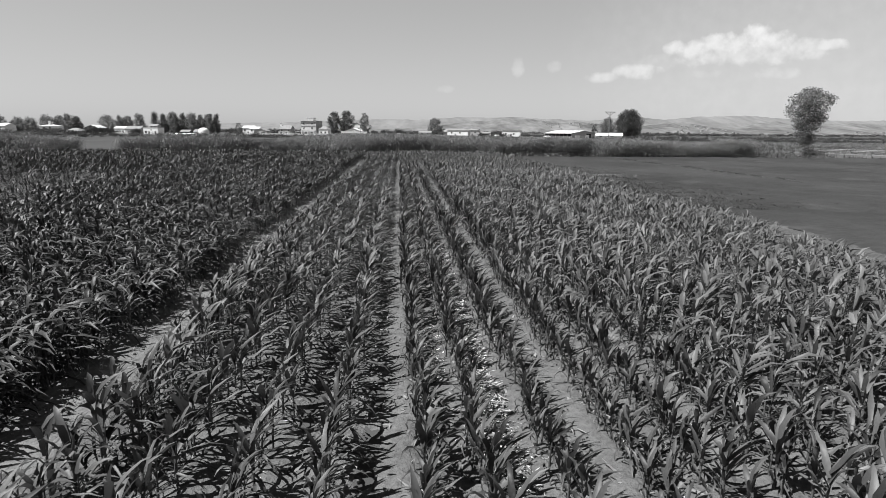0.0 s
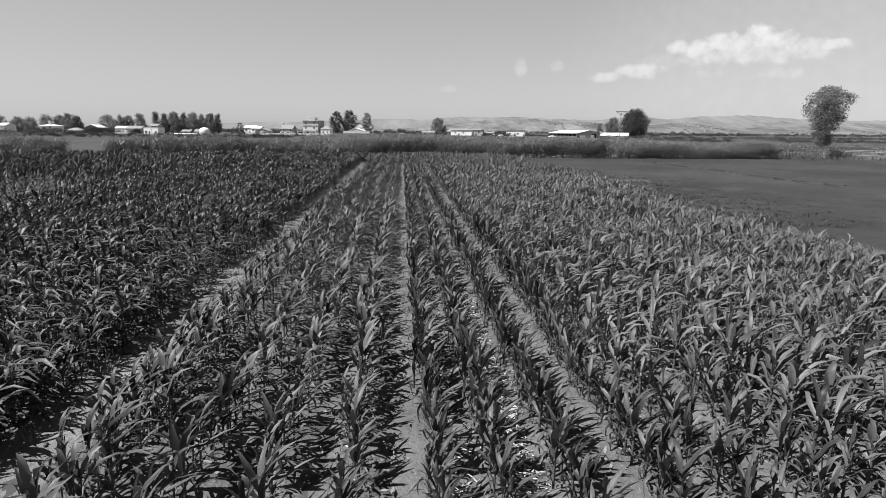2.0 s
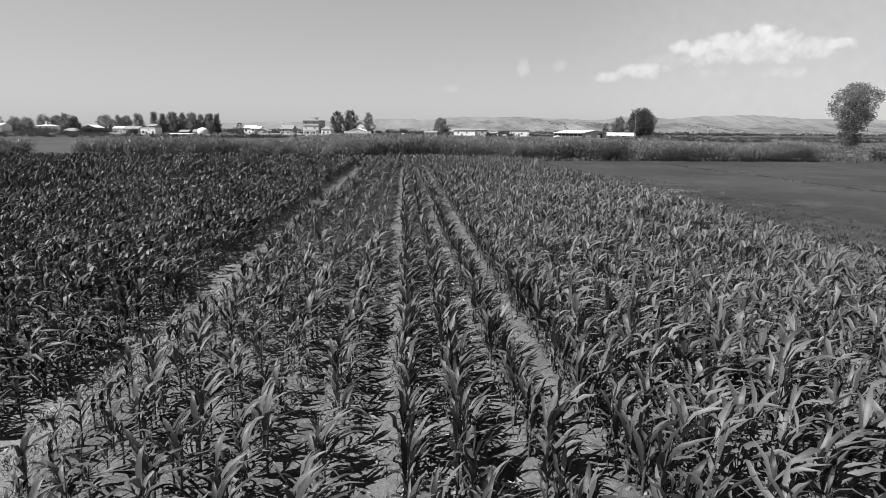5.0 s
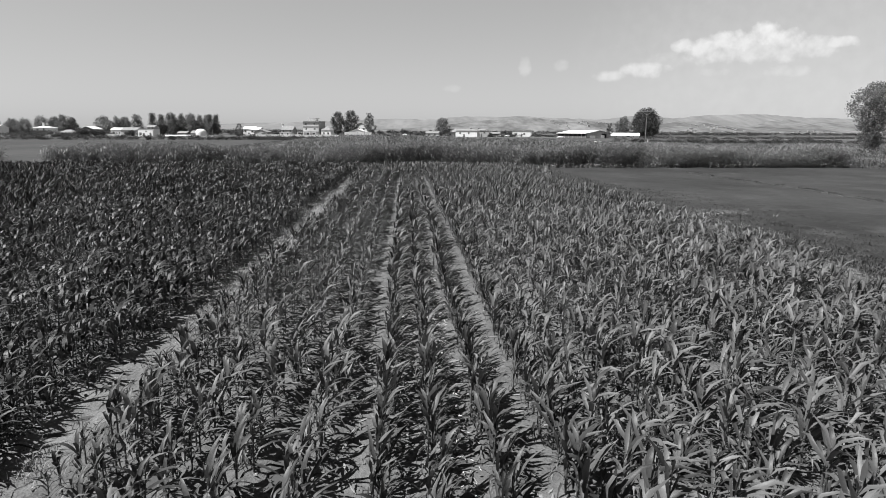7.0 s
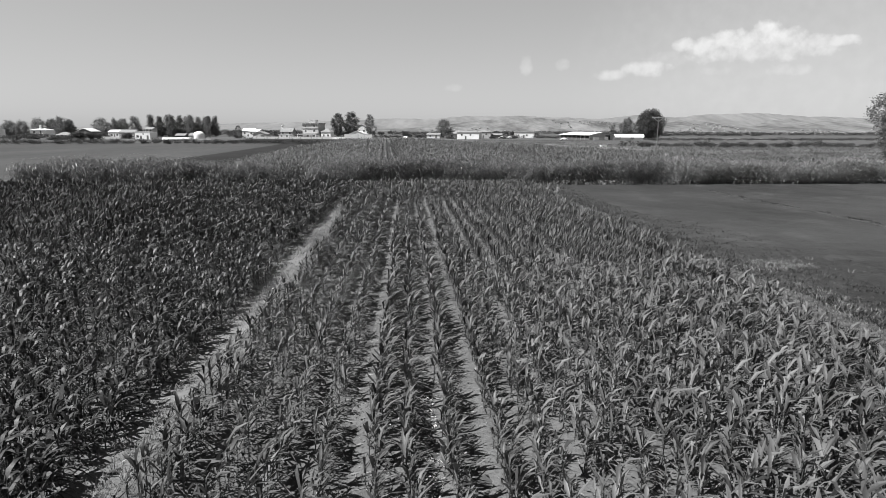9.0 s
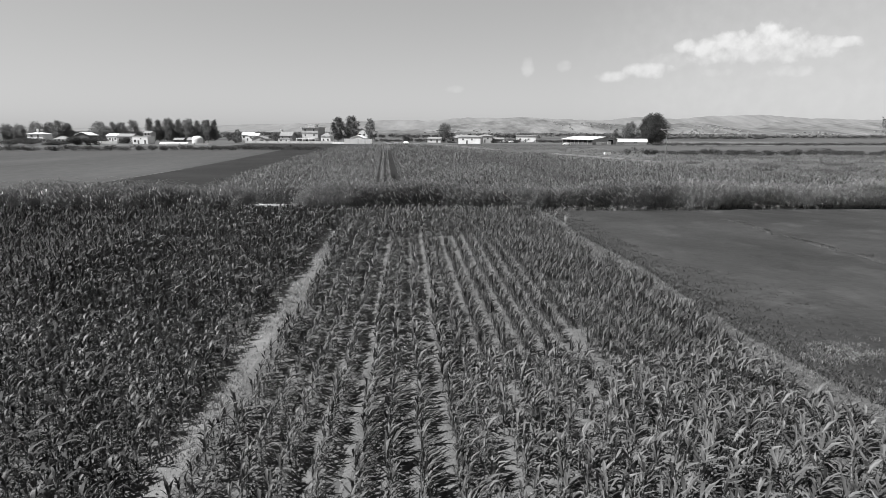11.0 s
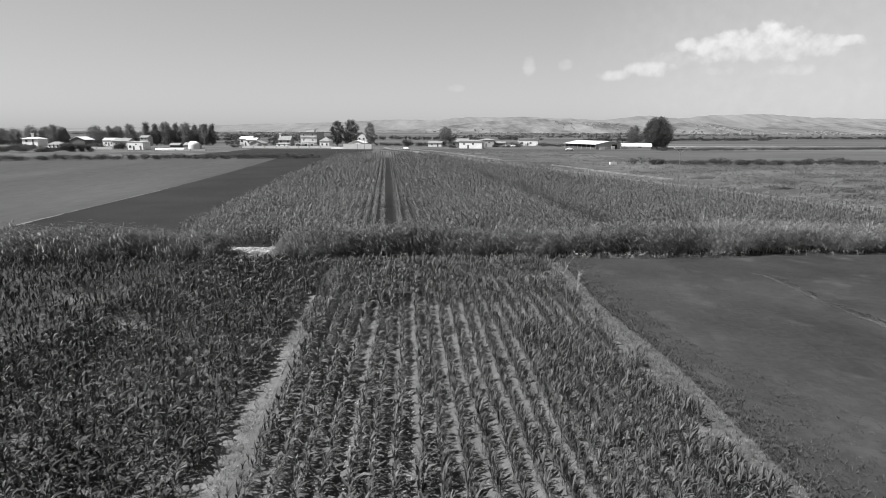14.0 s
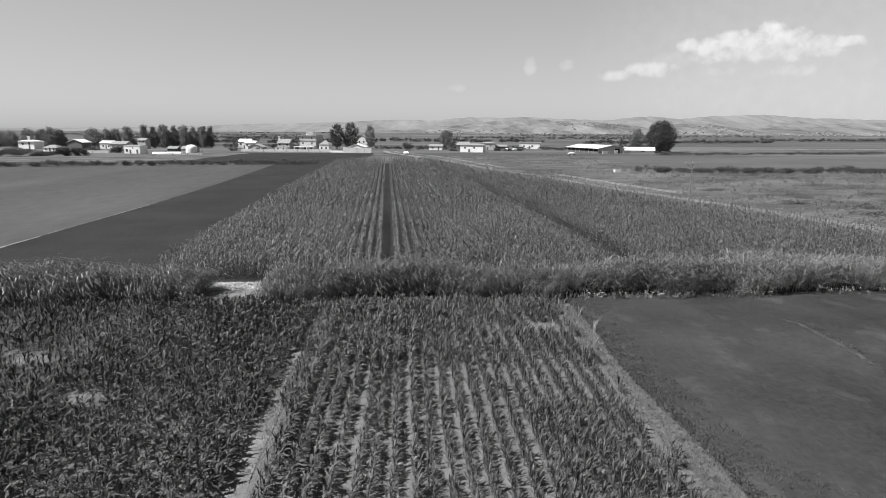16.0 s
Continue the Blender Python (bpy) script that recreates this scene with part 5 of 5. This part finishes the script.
def back_rows(gap_x, gap_y, y0, y1, seed):
    r = np.random.default_rng(seed)
    xs = np.arange(-22, 75, gap_x)
    out = []
    for x in xs:
        if abs(x - 4.75) < 0.45:
            continue
        y = np.arange(y0, y1, gap_y) + r.uniform(-0.3, 0.3, len(np.arange(y0, y1, gap_y))) * gap_y
        px = x + SLANT * (y - 88) * (1 + 0.25 * (x > 23)) + r.normal(size=len(y)) * 0.055
        out.append(np.stack([px, y, np.zeros_like(y)], -1))
    p = np.concatenate(out)
    lo = -15.2 - 0.034 * (p[:, 1] - 87)
    hi = road_x(p[:, 1]) - 3.4
    view = (p[:, 0] > lo) & (p[:, 1] < 284 + 2.0 * np.minimum(0, p[:, 0] + 9)) & (p[:, 0] < hi) & (np.abs(p[:, 0] - lane_x(p[:, 1])) > 1.25)
    return p[view]


tb1 = tall_shapes(8, 500, 8, 2, 1)
tb2 = tall_shapes(6, 540, 5, 2, 1)
bn = back_rows(0.92, 0.34, 88.0, 126, 41)
bf = back_rows(0.92, 0.66, 126, 200, 42)
bz = back_rows(0.92, 1.2, 200, 285, 43)


def tall(p, shapes, seed, k=1.0):
    k = k * np.where(p[:, 0] - SLANT * 1.25 * (p[:, 1] - 88) > 23, 0.9, 1.0)
    return spread(shapes, p, k * (1 + 0.07 * np.sin(p[:, 0] * 0.4) * np.sin(p[:, 1] * 0.12)) * np.random.default_rng(seed).uniform(0.86, 1.12, len(p)), seed,
                  turn=np.random.default_rng(seed + 1).uniform(0, 6.28, len(p)))


stuff("tall_maize", joined(tall(bn, tb1, 45), tall(bf, tb2, 47, 1.02), tall(bz, tb2, 49, 1.05)), ["maize_tall", "stalk", "tassel"], "tall mature maize with pale tassels in long rows", "maize")


# reeds
def reed_shapes(n, seed):
    shapes = []
    for k in range(n):
        r = np.random.default_rng(seed + k)
        parts = []
        for stem in range(3):
            ox, oy = r.uniform(-0.26, 0.26, 2)
            h = r.uniform(0.8, 1.1)
            lean = r.uniform(0.12, 0.42)
            st = np.array([(ox - 0.004, oy, -0.03), (ox + 0.004, oy, -0.03), (ox + lean * h + 0.002, oy, 0.95 * h), (ox + lean * h - 0.002, oy, 0.95 * h),
                           (ox + lean * 0.3 * h - 0.004, oy, 0.5 * h), (ox + lean * 0.3 * h + 0.004, oy, 0.5 * h)])
            parts.append((st, np.array([(0, 1, 5, 4), (4, 5, 2, 3)]), np.array([0, 0])))
            for j in range(5):
                t = 0.3 + 0.66 * j / 4
                v, q = blade(r, h * t * 0.93, r.uniform(0, 6.28), r.uniform(0.26, 0.48), 0.036, 35 + r.uniform(-20, 20), r.uniform(60, 120), 2, False, 0.75, 0.4)
                v = v + np.array([ox + lean * h * t ** 1.6, oy, 0])
                parts.append((v, q, np.zeros(len(q), int)))
            if r.random() < 0.45:
                v, q = blade(r, h * 0.93, r.uniform(0, 6.28), 0.12, 0.03, 60, 60, 1, False, 0.5)
                parts.append((v + np.array([ox + lean * h, oy, 0]), q, np.full(len(q), 1)))
        shapes.append(joined(*parts))
    return shapes


rs = np.random.default_rng(60)
n = 5000
rp = np.stack([rs.uniform(-74, 56, n), rs.uniform(0, 1, n), np.zeros(n)], -1)
front = 80.6 + 0.035 * np.maximum(rp[:, 0], 0) + 0.5 * np.sin(rp[:, 0] * 0.35) + 0.3 * np.sin(rp[:, 0] * 1.1)
rp[:, 1] = front + rp[:, 1] * (4.1 + 0.4 * np.sin(rp[:, 0] * 0.2))
gap = ((rp[:, 0] > -9.4) & (rp[:, 0] < -4.7)) | ((rp[:, 0] > -38.3) & (rp[:, 0] < -32.9))
notch = (np.abs(rp[:, 0] - 31.7) < 0.8) & (rp[:, 1] < 87)
rp = rp[~(gap | notch)]
edge_low = np.clip((rp[:, 1] - (80.6 + 0.035 * np.maximum(rp[:, 0], 0) - 0.6)) / 1.8, 0.35, 1.0)
tops = 2.32 + 0.25 * np.sin(rp[:, 0] * 0.23 + 0.7) + 0.22 * np.sin(rp[:, 0] * 0.71) * np.sin(rp[:, 1] * 1.1) + 0.15 * np.sin(rp[:, 0] * 2.1 + rp[:, 1]) - 0.05 * (rp[:, 0] < -11)
rsc = tops * (0.55 + 0.45 * edge_low) * rs.uniform(0.82, 1.1, len(rp))
pale_side = rp[:, 0] > 31.7
for name, sel, leafmat, words in (("reed_bed", ~pale_side, "reed", "dense belt of tall wind-bent reeds"), ("pale_reed_bed", pale_side, "reed_pale", "paler feathery reeds beside the low crop")):
    stuff(name, spread(reed_shapes(9, 600), rp[sel], rsc[sel], 61, turn=rs.uniform(-0.5, 0.5, int(sel.sum()))), [leafmat, "dry"], words, "reeds")


# weeds: path edges, verge, foot of the reeds, meadow
def tuft_shapes(n, seed, blades=7, h=0.3, wide=0.02, flower=0, spread_r=0.06):
    shapes = []
    for k in range(n):
        r = np.random.default_rng(seed + k)
        parts = []
        for j in range(blades):
            v, q = blade(r, 0.0, r.uniform(0, 6.28), h * r.uniform(0.6, 1.2), wide * r.uniform(0.7, 1.3), 70 + r.uniform(-25, 15), r.uniform(20, 80), 2, False, 0.25)
            parts.append((v + np.array([*r.uniform(-spread_r, spread_r, 2), 0]), q, np.zeros(len(q), int)))
        for j in range(flower):
            c = np.array([*r.uniform(-0.2, 0.2, 2), h * r.uniform(0.7, 1.1)])
            s = 0.024
            parts.append((c + np.array([(-s, -s, 0), (s, -s, 0.02), (s, s, 0), (-s, s, 0.02)]), np.array([(0, 1, 2, 3)]), np.array([1])))
        shapes.append(joined(*parts))
    return shapes


def scatter_box(x0, x1, y0, y1, n, r, z=0.0):
    return np.stack([r.uniform(x0, x1, n), r.uniform(y0, y1, n), np.full(n, z)], -1)


wr = np.random.default_rng(70)
tufts = tuft_shapes(6, 700, 5, 0.3, 0.024) + [(v, q, i + 1) for v, q, i in tuft_shapes(4, 706, 5, 0.24, 0.018)]
pv = np.concatenate([scatter_box(15.6, 17.4, 14, 52, 900, wr), scatter_box(16.9, 18.4, 30, 79.5, 5200, wr), scatter_box(17.5, 18.9, 30, 79.5, 1800, wr)])
pp = np.concatenate([scatter_box(-0.25, 1.1, 2, 72, 1800, wr), scatter_box(-0.2, 1.0, 40, 75, 1300, wr)])
pp = pp[(np.sin(pp[:, 1] * 0.9) + np.sin(pp[:, 1] * 0.37 + 2) + wr.normal(size=len(pp)) * 0.7) > 0.3]
pr = np.concatenate([scatter_box(-30, 18, 78.4, 81.4, 1500, wr), scatter_box(18, 34, 80.6, 81.6, 250, wr)])
pr = pr[(pr[:, 0] < -9.6) | (pr[:, 0] > -4.5)]
pc = scatter_box(13.5, 17.5, 73, 79, 260, wr)
pk = np.stack([np.zeros(420), wr.uniform(52, 75, 420), np.full(420, 0.1)], -1)
pk[:, 0] = strip_x(pk[:, 1]) + wr.normal(size=420) * 0.3
wts = np.concatenate([pv, pp, pr, pc, pk])
wsc = np.concatenate([wr.uniform(0.25, 0.75, len(pv)), wr.uniform(0.2, 0.55, len(pp)), wr.uniform(1.0, 2.6, len(pr)), wr.uniform(0.4, 1.0, len(pc)), wr.uniform(0.15, 0.5, len(pk))])
stuff("weeds", spread(tufts, wts, wsc, 71, turn=wr.uniform(0, 6.28, len(wts))), ["weed", "dry"], "dry grassy weeds along the path and verges", "weeds")
gp = np.concatenate([scatter_box(-0.22, 0.95, 5, 72, 900, wr), scatter_box(0.25, 0.95, 18, 73, 2400, wr), scatter_box(-0.2, 0.9, 40, 73, 1000, wr)])
gp = gp[np.sin(gp[:, 1] * 0.6 + gp[:, 0] * 2) + wr.normal(size=len(gp)) * 0.6 > -0.1]
stuff("path_grass", spread(tuft_shapes(6, 710, 6, 0.16, 0.014, spread_r=0.1), gp, wr.uniform(0.5, 1.3, len(gp)), 74, turn=wr.uniform(0, 6.28, len(gp))), ["dry"],
      "bleached dry grass tufts on the trodden path", "grass")
tg = np.concatenate([scatter_box(-3.5, 17.5, 77.2, 80.6, 150, wr), scatter_box(13, 18.2, 70, 80, 22, wr), scatter_box(31.0, 32.6, 81.6, 86, 34, wr)])
stuff("tall_grass", spread(tuft_shapes(6, 750, 9, 1.1, 0.03, spread_r=0.16), tg, wr.uniform(0.45, 1.1, len(tg)), 77, turn=wr.uniform(-0.4, 0.4, len(tg))), ["dry"],
      "tall bleached grass at the foot of the reeds", "grass")
# the low crop: leafy plants along its edge and the strip, and thin spots of bleached grass
qr = np.random.default_rng(98)
u = qr.random(15000)
ex = np.stack([18.3 + 10.0 * qr.random(15000) ** 1.8, 26 + 54.5 * u, np.full(15000, 0.04)], -1)
ex = ex[ex[:, 0] - 18.0 < 2.5 + 9 * np.clip((60 - ex[:, 1]) / 12, 0, 1)]
ex[:, 0] += 0.2 * np.sin(ex[:, 1] * 0.35)
ey = qr.uniform(42, 75, 900)
by_strip = np.stack([strip_x(ey) + 0.5 + qr.normal(size=900) * 0.14, ey, np.full(900, 0.1)], -1)
by_strip = by_strip[np.sin(ey * 0.8) + np.sin(ey * 2.1) + qr.normal(size=900) * 0.5 > -0.1]
lp = np.concatenate([ex, by_strip])
ls = np.concatenate([qr.uniform(0.5, 1.15, len(ex)) * np.clip(1.1 - (ex[:, 0] - 18.0) / 12, 0.4, 1.1), qr.uniform(0.5, 0.9, len(by_strip))])
stuff("low_crop_plants", spread(tuft_shapes(8, 770, 6, 0.2, 0.035, spread_r=0.16), lp, ls, 78, turn=qr.uniform(0, 6.28, len(lp))), ["lowleaf"], "short leafy dark plants of the low crop", "crop")
thin = []
for cx, cy, rx, ry, n in ((20.0, 45.6, 0.6, 0.45, 380), (20.2, 45.4, 1.0, 0.7, 100), (18.9, 41.0, 0.4, 1.2, 120)):
    thin.append(np.array([cx, cy, 0.1]) + qr.normal(size=(n, 3)) * (rx, ry, 0))
thin = np.concatenate(thin)
stuff("thin_grass", spread(tuft_shapes(5, 780, 7, 0.17, 0.016, spread_r=0.13) + [(v, q, i + 1) for v, q, i in tuft_shapes(4, 786, 7, 0.18, 0.016, spread_r=0.13)], thin, qr.uniform(0.5, 1.2, len(thin)), 79, turn=qr.uniform(0, 6.28, len(thin))), ["meadow_tuft", "dry"], "thin bleached grass in bare spots of the low crop", "grass")
fp = np.concatenate([scatter_box(20, 34.5, 80.5, 81.6, 46, wr), scatter_box(39, 46, 81.2, 82.4, 18, wr), scatter_box(50, 56, 81.7, 83, 12, wr)])
stuff("wildflowers", spread(tuft_shapes(4, 720, 6, 0.45, 0.03, 5), fp, wr.uniform(0.7, 1.4, len(fp)), 72, turn=wr.uniform(0, 6.28, len(fp))), ["weed", "petal"],
      "white wildflowers at the foot of the reeds", "flowers")
mp = np.concatenate([scatter_box(62, 175, 84, 214, 3600, wr), scatter_box(56, 72, 78, 96, 900, wr)])
mp = mp[(mp[:, 0] > road_x(mp[:, 1]) + 3.4) | (mp[:, 0] < road_x(mp[:, 1]) - 3.4)]
bk = np.stack([np.zeros(2600), wr.uniform(150, 362, 2600), np.full(2600, 0.1)], -1)
bk[:, 0] = road_x(bk[:, 1]) - wr.uniform(2.0, 4.6, 2600)
mp = np.concatenate([mp, bk])
cl = np.stack([wr.uniform(66, 175, 260), wr.uniform(88, 212, 260), np.zeros(260)], -1)
cl = np.repeat(cl, 8, 0) + np.stack([wr.normal(size=2080) * 3.2, wr.normal(size=2080) * 1.0, np.zeros(2080)], -1)
mp = np.concatenate([mp[::3], cl[cl[:, 0] > road_x(cl[:, 1]) + 4]])
stuff("meadow_grass", spread(tuft_shapes(5, 740, 5, 0.5, 0.06, spread_r=0.8), mp, wr.uniform(0.6, 1.7, len(mp)), 73, turn=wr.uniform(0, 6.28, len(mp))), ["meadow_tuft"], "rough tall grass of the meadow", "grass")

# rough scrub and tall weeds of the meadow beyond the road
sr = np.random.default_rng(88)
sx = np.concatenate([sr.uniform(60, 190, 1900), sr.uniform(20, 96, 900)])
sy = np.concatenate([84 + 128 * sr.random(1900), sr.uniform(205, 345, 900)])
ok = (sx > road_x(sy) + 4.2) & (np.sin(sx * 0.11 + sy * 0.05) + np.sin(sy * 0.13 - sx * 0.04) + sr.normal(size=len(sx)) * 0.8 > -0.5) & ((sy < 216) | (sx < 90))
sx, sy = sx[ok], sy[ok]
sh = sr.uniform(0.3, 0.85, len(sx))
cs = np.stack([sx, sy, sh * 0.45], -1)
v, q, i = leaf_cloud(cs, np.stack([sh * sr.uniform(1.6, 4.0, len(sx)), sh * 1.3, sh * 0.6], -1), 56000, 0.14, 89, 0.4, 0.1)
v[:, 2] = np.maximum(v[:, 2], 0.0)
stuff("meadow_scrub", (v, q, i), ["scrub"], "low rough weeds and grasses of the meadow", "weeds")

# bright dry leaf litter in the furrows, the clearing and the path
lr = np.random.default_rng(80)
spots = []
for fx, y0, y1, n in ((5.575, 5.5, 18.5, 2300), (5.575, 24, 35, 700), (5.575, 44, 49, 300), (6.3, 49, 57, 400), (4.48, 50, 56, 300), (5.0, 9, 12, 120), (4.85, 4, 60, 600), (7.0, 5, 60, 300), (3.05, 5, 60, 300), (3.75, 5, 60, 300)):
    s = np.stack([fx + lr.normal(size=n) * 0.10, lr.uniform(y0, y1, n), np.full(n, 0.02)], -1)
    spots.append(s)
spots.append(scatter_box(-9.2, -5.0, 84.4, 86.6, 300, lr, 0.08))
spots.append(np.stack([lr.uniform(0.0, 0.8, 220), lr.uniform(3, 70, 220), np.full(220, 0.025)], -1))
dead = np.concatenate([scatter_box(3.8, 7.2, 3, 40, 3000, lr, 0.03), scatter_box(1.2, 13, 2, 32, 5200, lr, 0.03), scatter_box(1.2, 16.5, 32, 60, 2600, lr, 0.03), scatter_box(-8, 0.2, 2, 20, 1200, lr, 0.03)])
n_light = sum(len(s) for s in spots)
spots.append(dead)
spots = np.concatenate(spots)
m = len(spots)
a = lr.uniform(0, 6.28, m)
ln, wd = lr.uniform(0.012, 0.06, m) * np.where(lr.random(m) < 0.25, 2.0, 1.0), lr.uniform(0.005, 0.014, m)
fall = np.arange(m) >= n_light
ln[fall] *= 1.7
wd[fall] *= 1.5
big = spots[:, 1] > 80
ln[big] *= 7
wd[big] *= 3
ux = np.stack([np.cos(a), np.sin(a), lr.uniform(-0.2, 0.5, m)], -1)
uy = np.stack([-np.sin(a), np.cos(a), lr.uniform(-0.5, 0.5, m)], -1)
lv = np.stack([spots - ux * ln[:, None], spots + uy * wd[:, None], spots + ux * ln[:, None], spots - uy * wd[:, None]], 1).reshape(-1, 3)
lv[:, 2] = np.maximum(lv[:, 2], 0.012)
stuff("leaf_litter", (lv, np.arange(m * 4).reshape(-1, 4), fall.astype(int)), ["litter", "dead_leaf"], "bleached dry leaf litter lying in the furrows", "litter")
# clods on the soil
cr = np.random.default_rng(85)
cp = np.concatenate([scatter_box(1.2, 10, 5, 32, 1700, cr, 0.0), scatter_box(3.8, 7.2, 5, 32, 1700, cr, 0.0), scatter_box(-0.2, 1.1, 3, 45, 500, cr, 0.01)])
cube = np.array([(x, y, z) for z in (-0.5, 0.6) for y in (-0.7, 0.7) for x in (-0.7, 0.7)]) * np.array([1, 0.8, 0.8])
cq = np.array([(4, 5, 7, 6), (0, 1, 5, 4), (2, 6, 7, 3), (0, 4, 6, 2), (1, 3, 7, 5)])
clods = []
for k in range(5):
    clods.append((cube * cr.uniform(0.6, 1.2, (8, 3)), cq, np.zeros(5, int)))
stuff("soil_clods", spread(clods, cp, cr.uniform(0.008, 0.03, len(cp)), 86, turn=cr.uniform(0, 6.28, len(cp))), ["soil"], "small dry clods on the soil", "clods")

# ---- the nearest plants, leaf by leaf ----
models = []
for k in range(6):
    parts = maize_parts(900 + k, leaves=12, seg=5, fold=True, reach=0.96, wide=0.06, flat=0.05, wind=0.22, curl=1.1)
    root = empty("maize_plant", Matrix.Identity(4), "young maize plant with long arching wind-blown leaves in dry soil", "maize plant", "maize plants in rows")
    for j, (v, q, i) in enumerate(parts):
        ob = new("stalk" if j == 0 else "leaf", quad_mesh("stalk" if j == 0 else "leaf", v, q, ["stalk" if j == 0 else "maize"], smooth=True))
        ob.parent = root
    models.append(root)
near_pts = rows_of(RX, NEAR[2] - 1, NEAR[3] + 1, 0.185, 32, keep=lambda x, y: in_near(x, y))[:360]
pr_ = np.random.default_rng(95)
for k, (x, y, z) in enumerate(near_pts):
    s = H_RIGHT * vigour(x, y) * pr_.uniform(0.8, 1.15)
    mtx = Matrix.Translation((x, y, 0)) @ Matrix.Rotation(pr_.uniform(-0.5, 0.5), 4, "Z") @ Matrix.Scale(s, 4)
    if k < len(models):
        models[k].matrix_basis = mtx
    else:
        src = models[k % len(models)]
        keep_scale = src.scale.copy()
        copy_thing(src, mtx @ Matrix.Diagonal((1 / keep_scale[0], 1 / keep_scale[1], 1 / keep_scale[2], 1)))
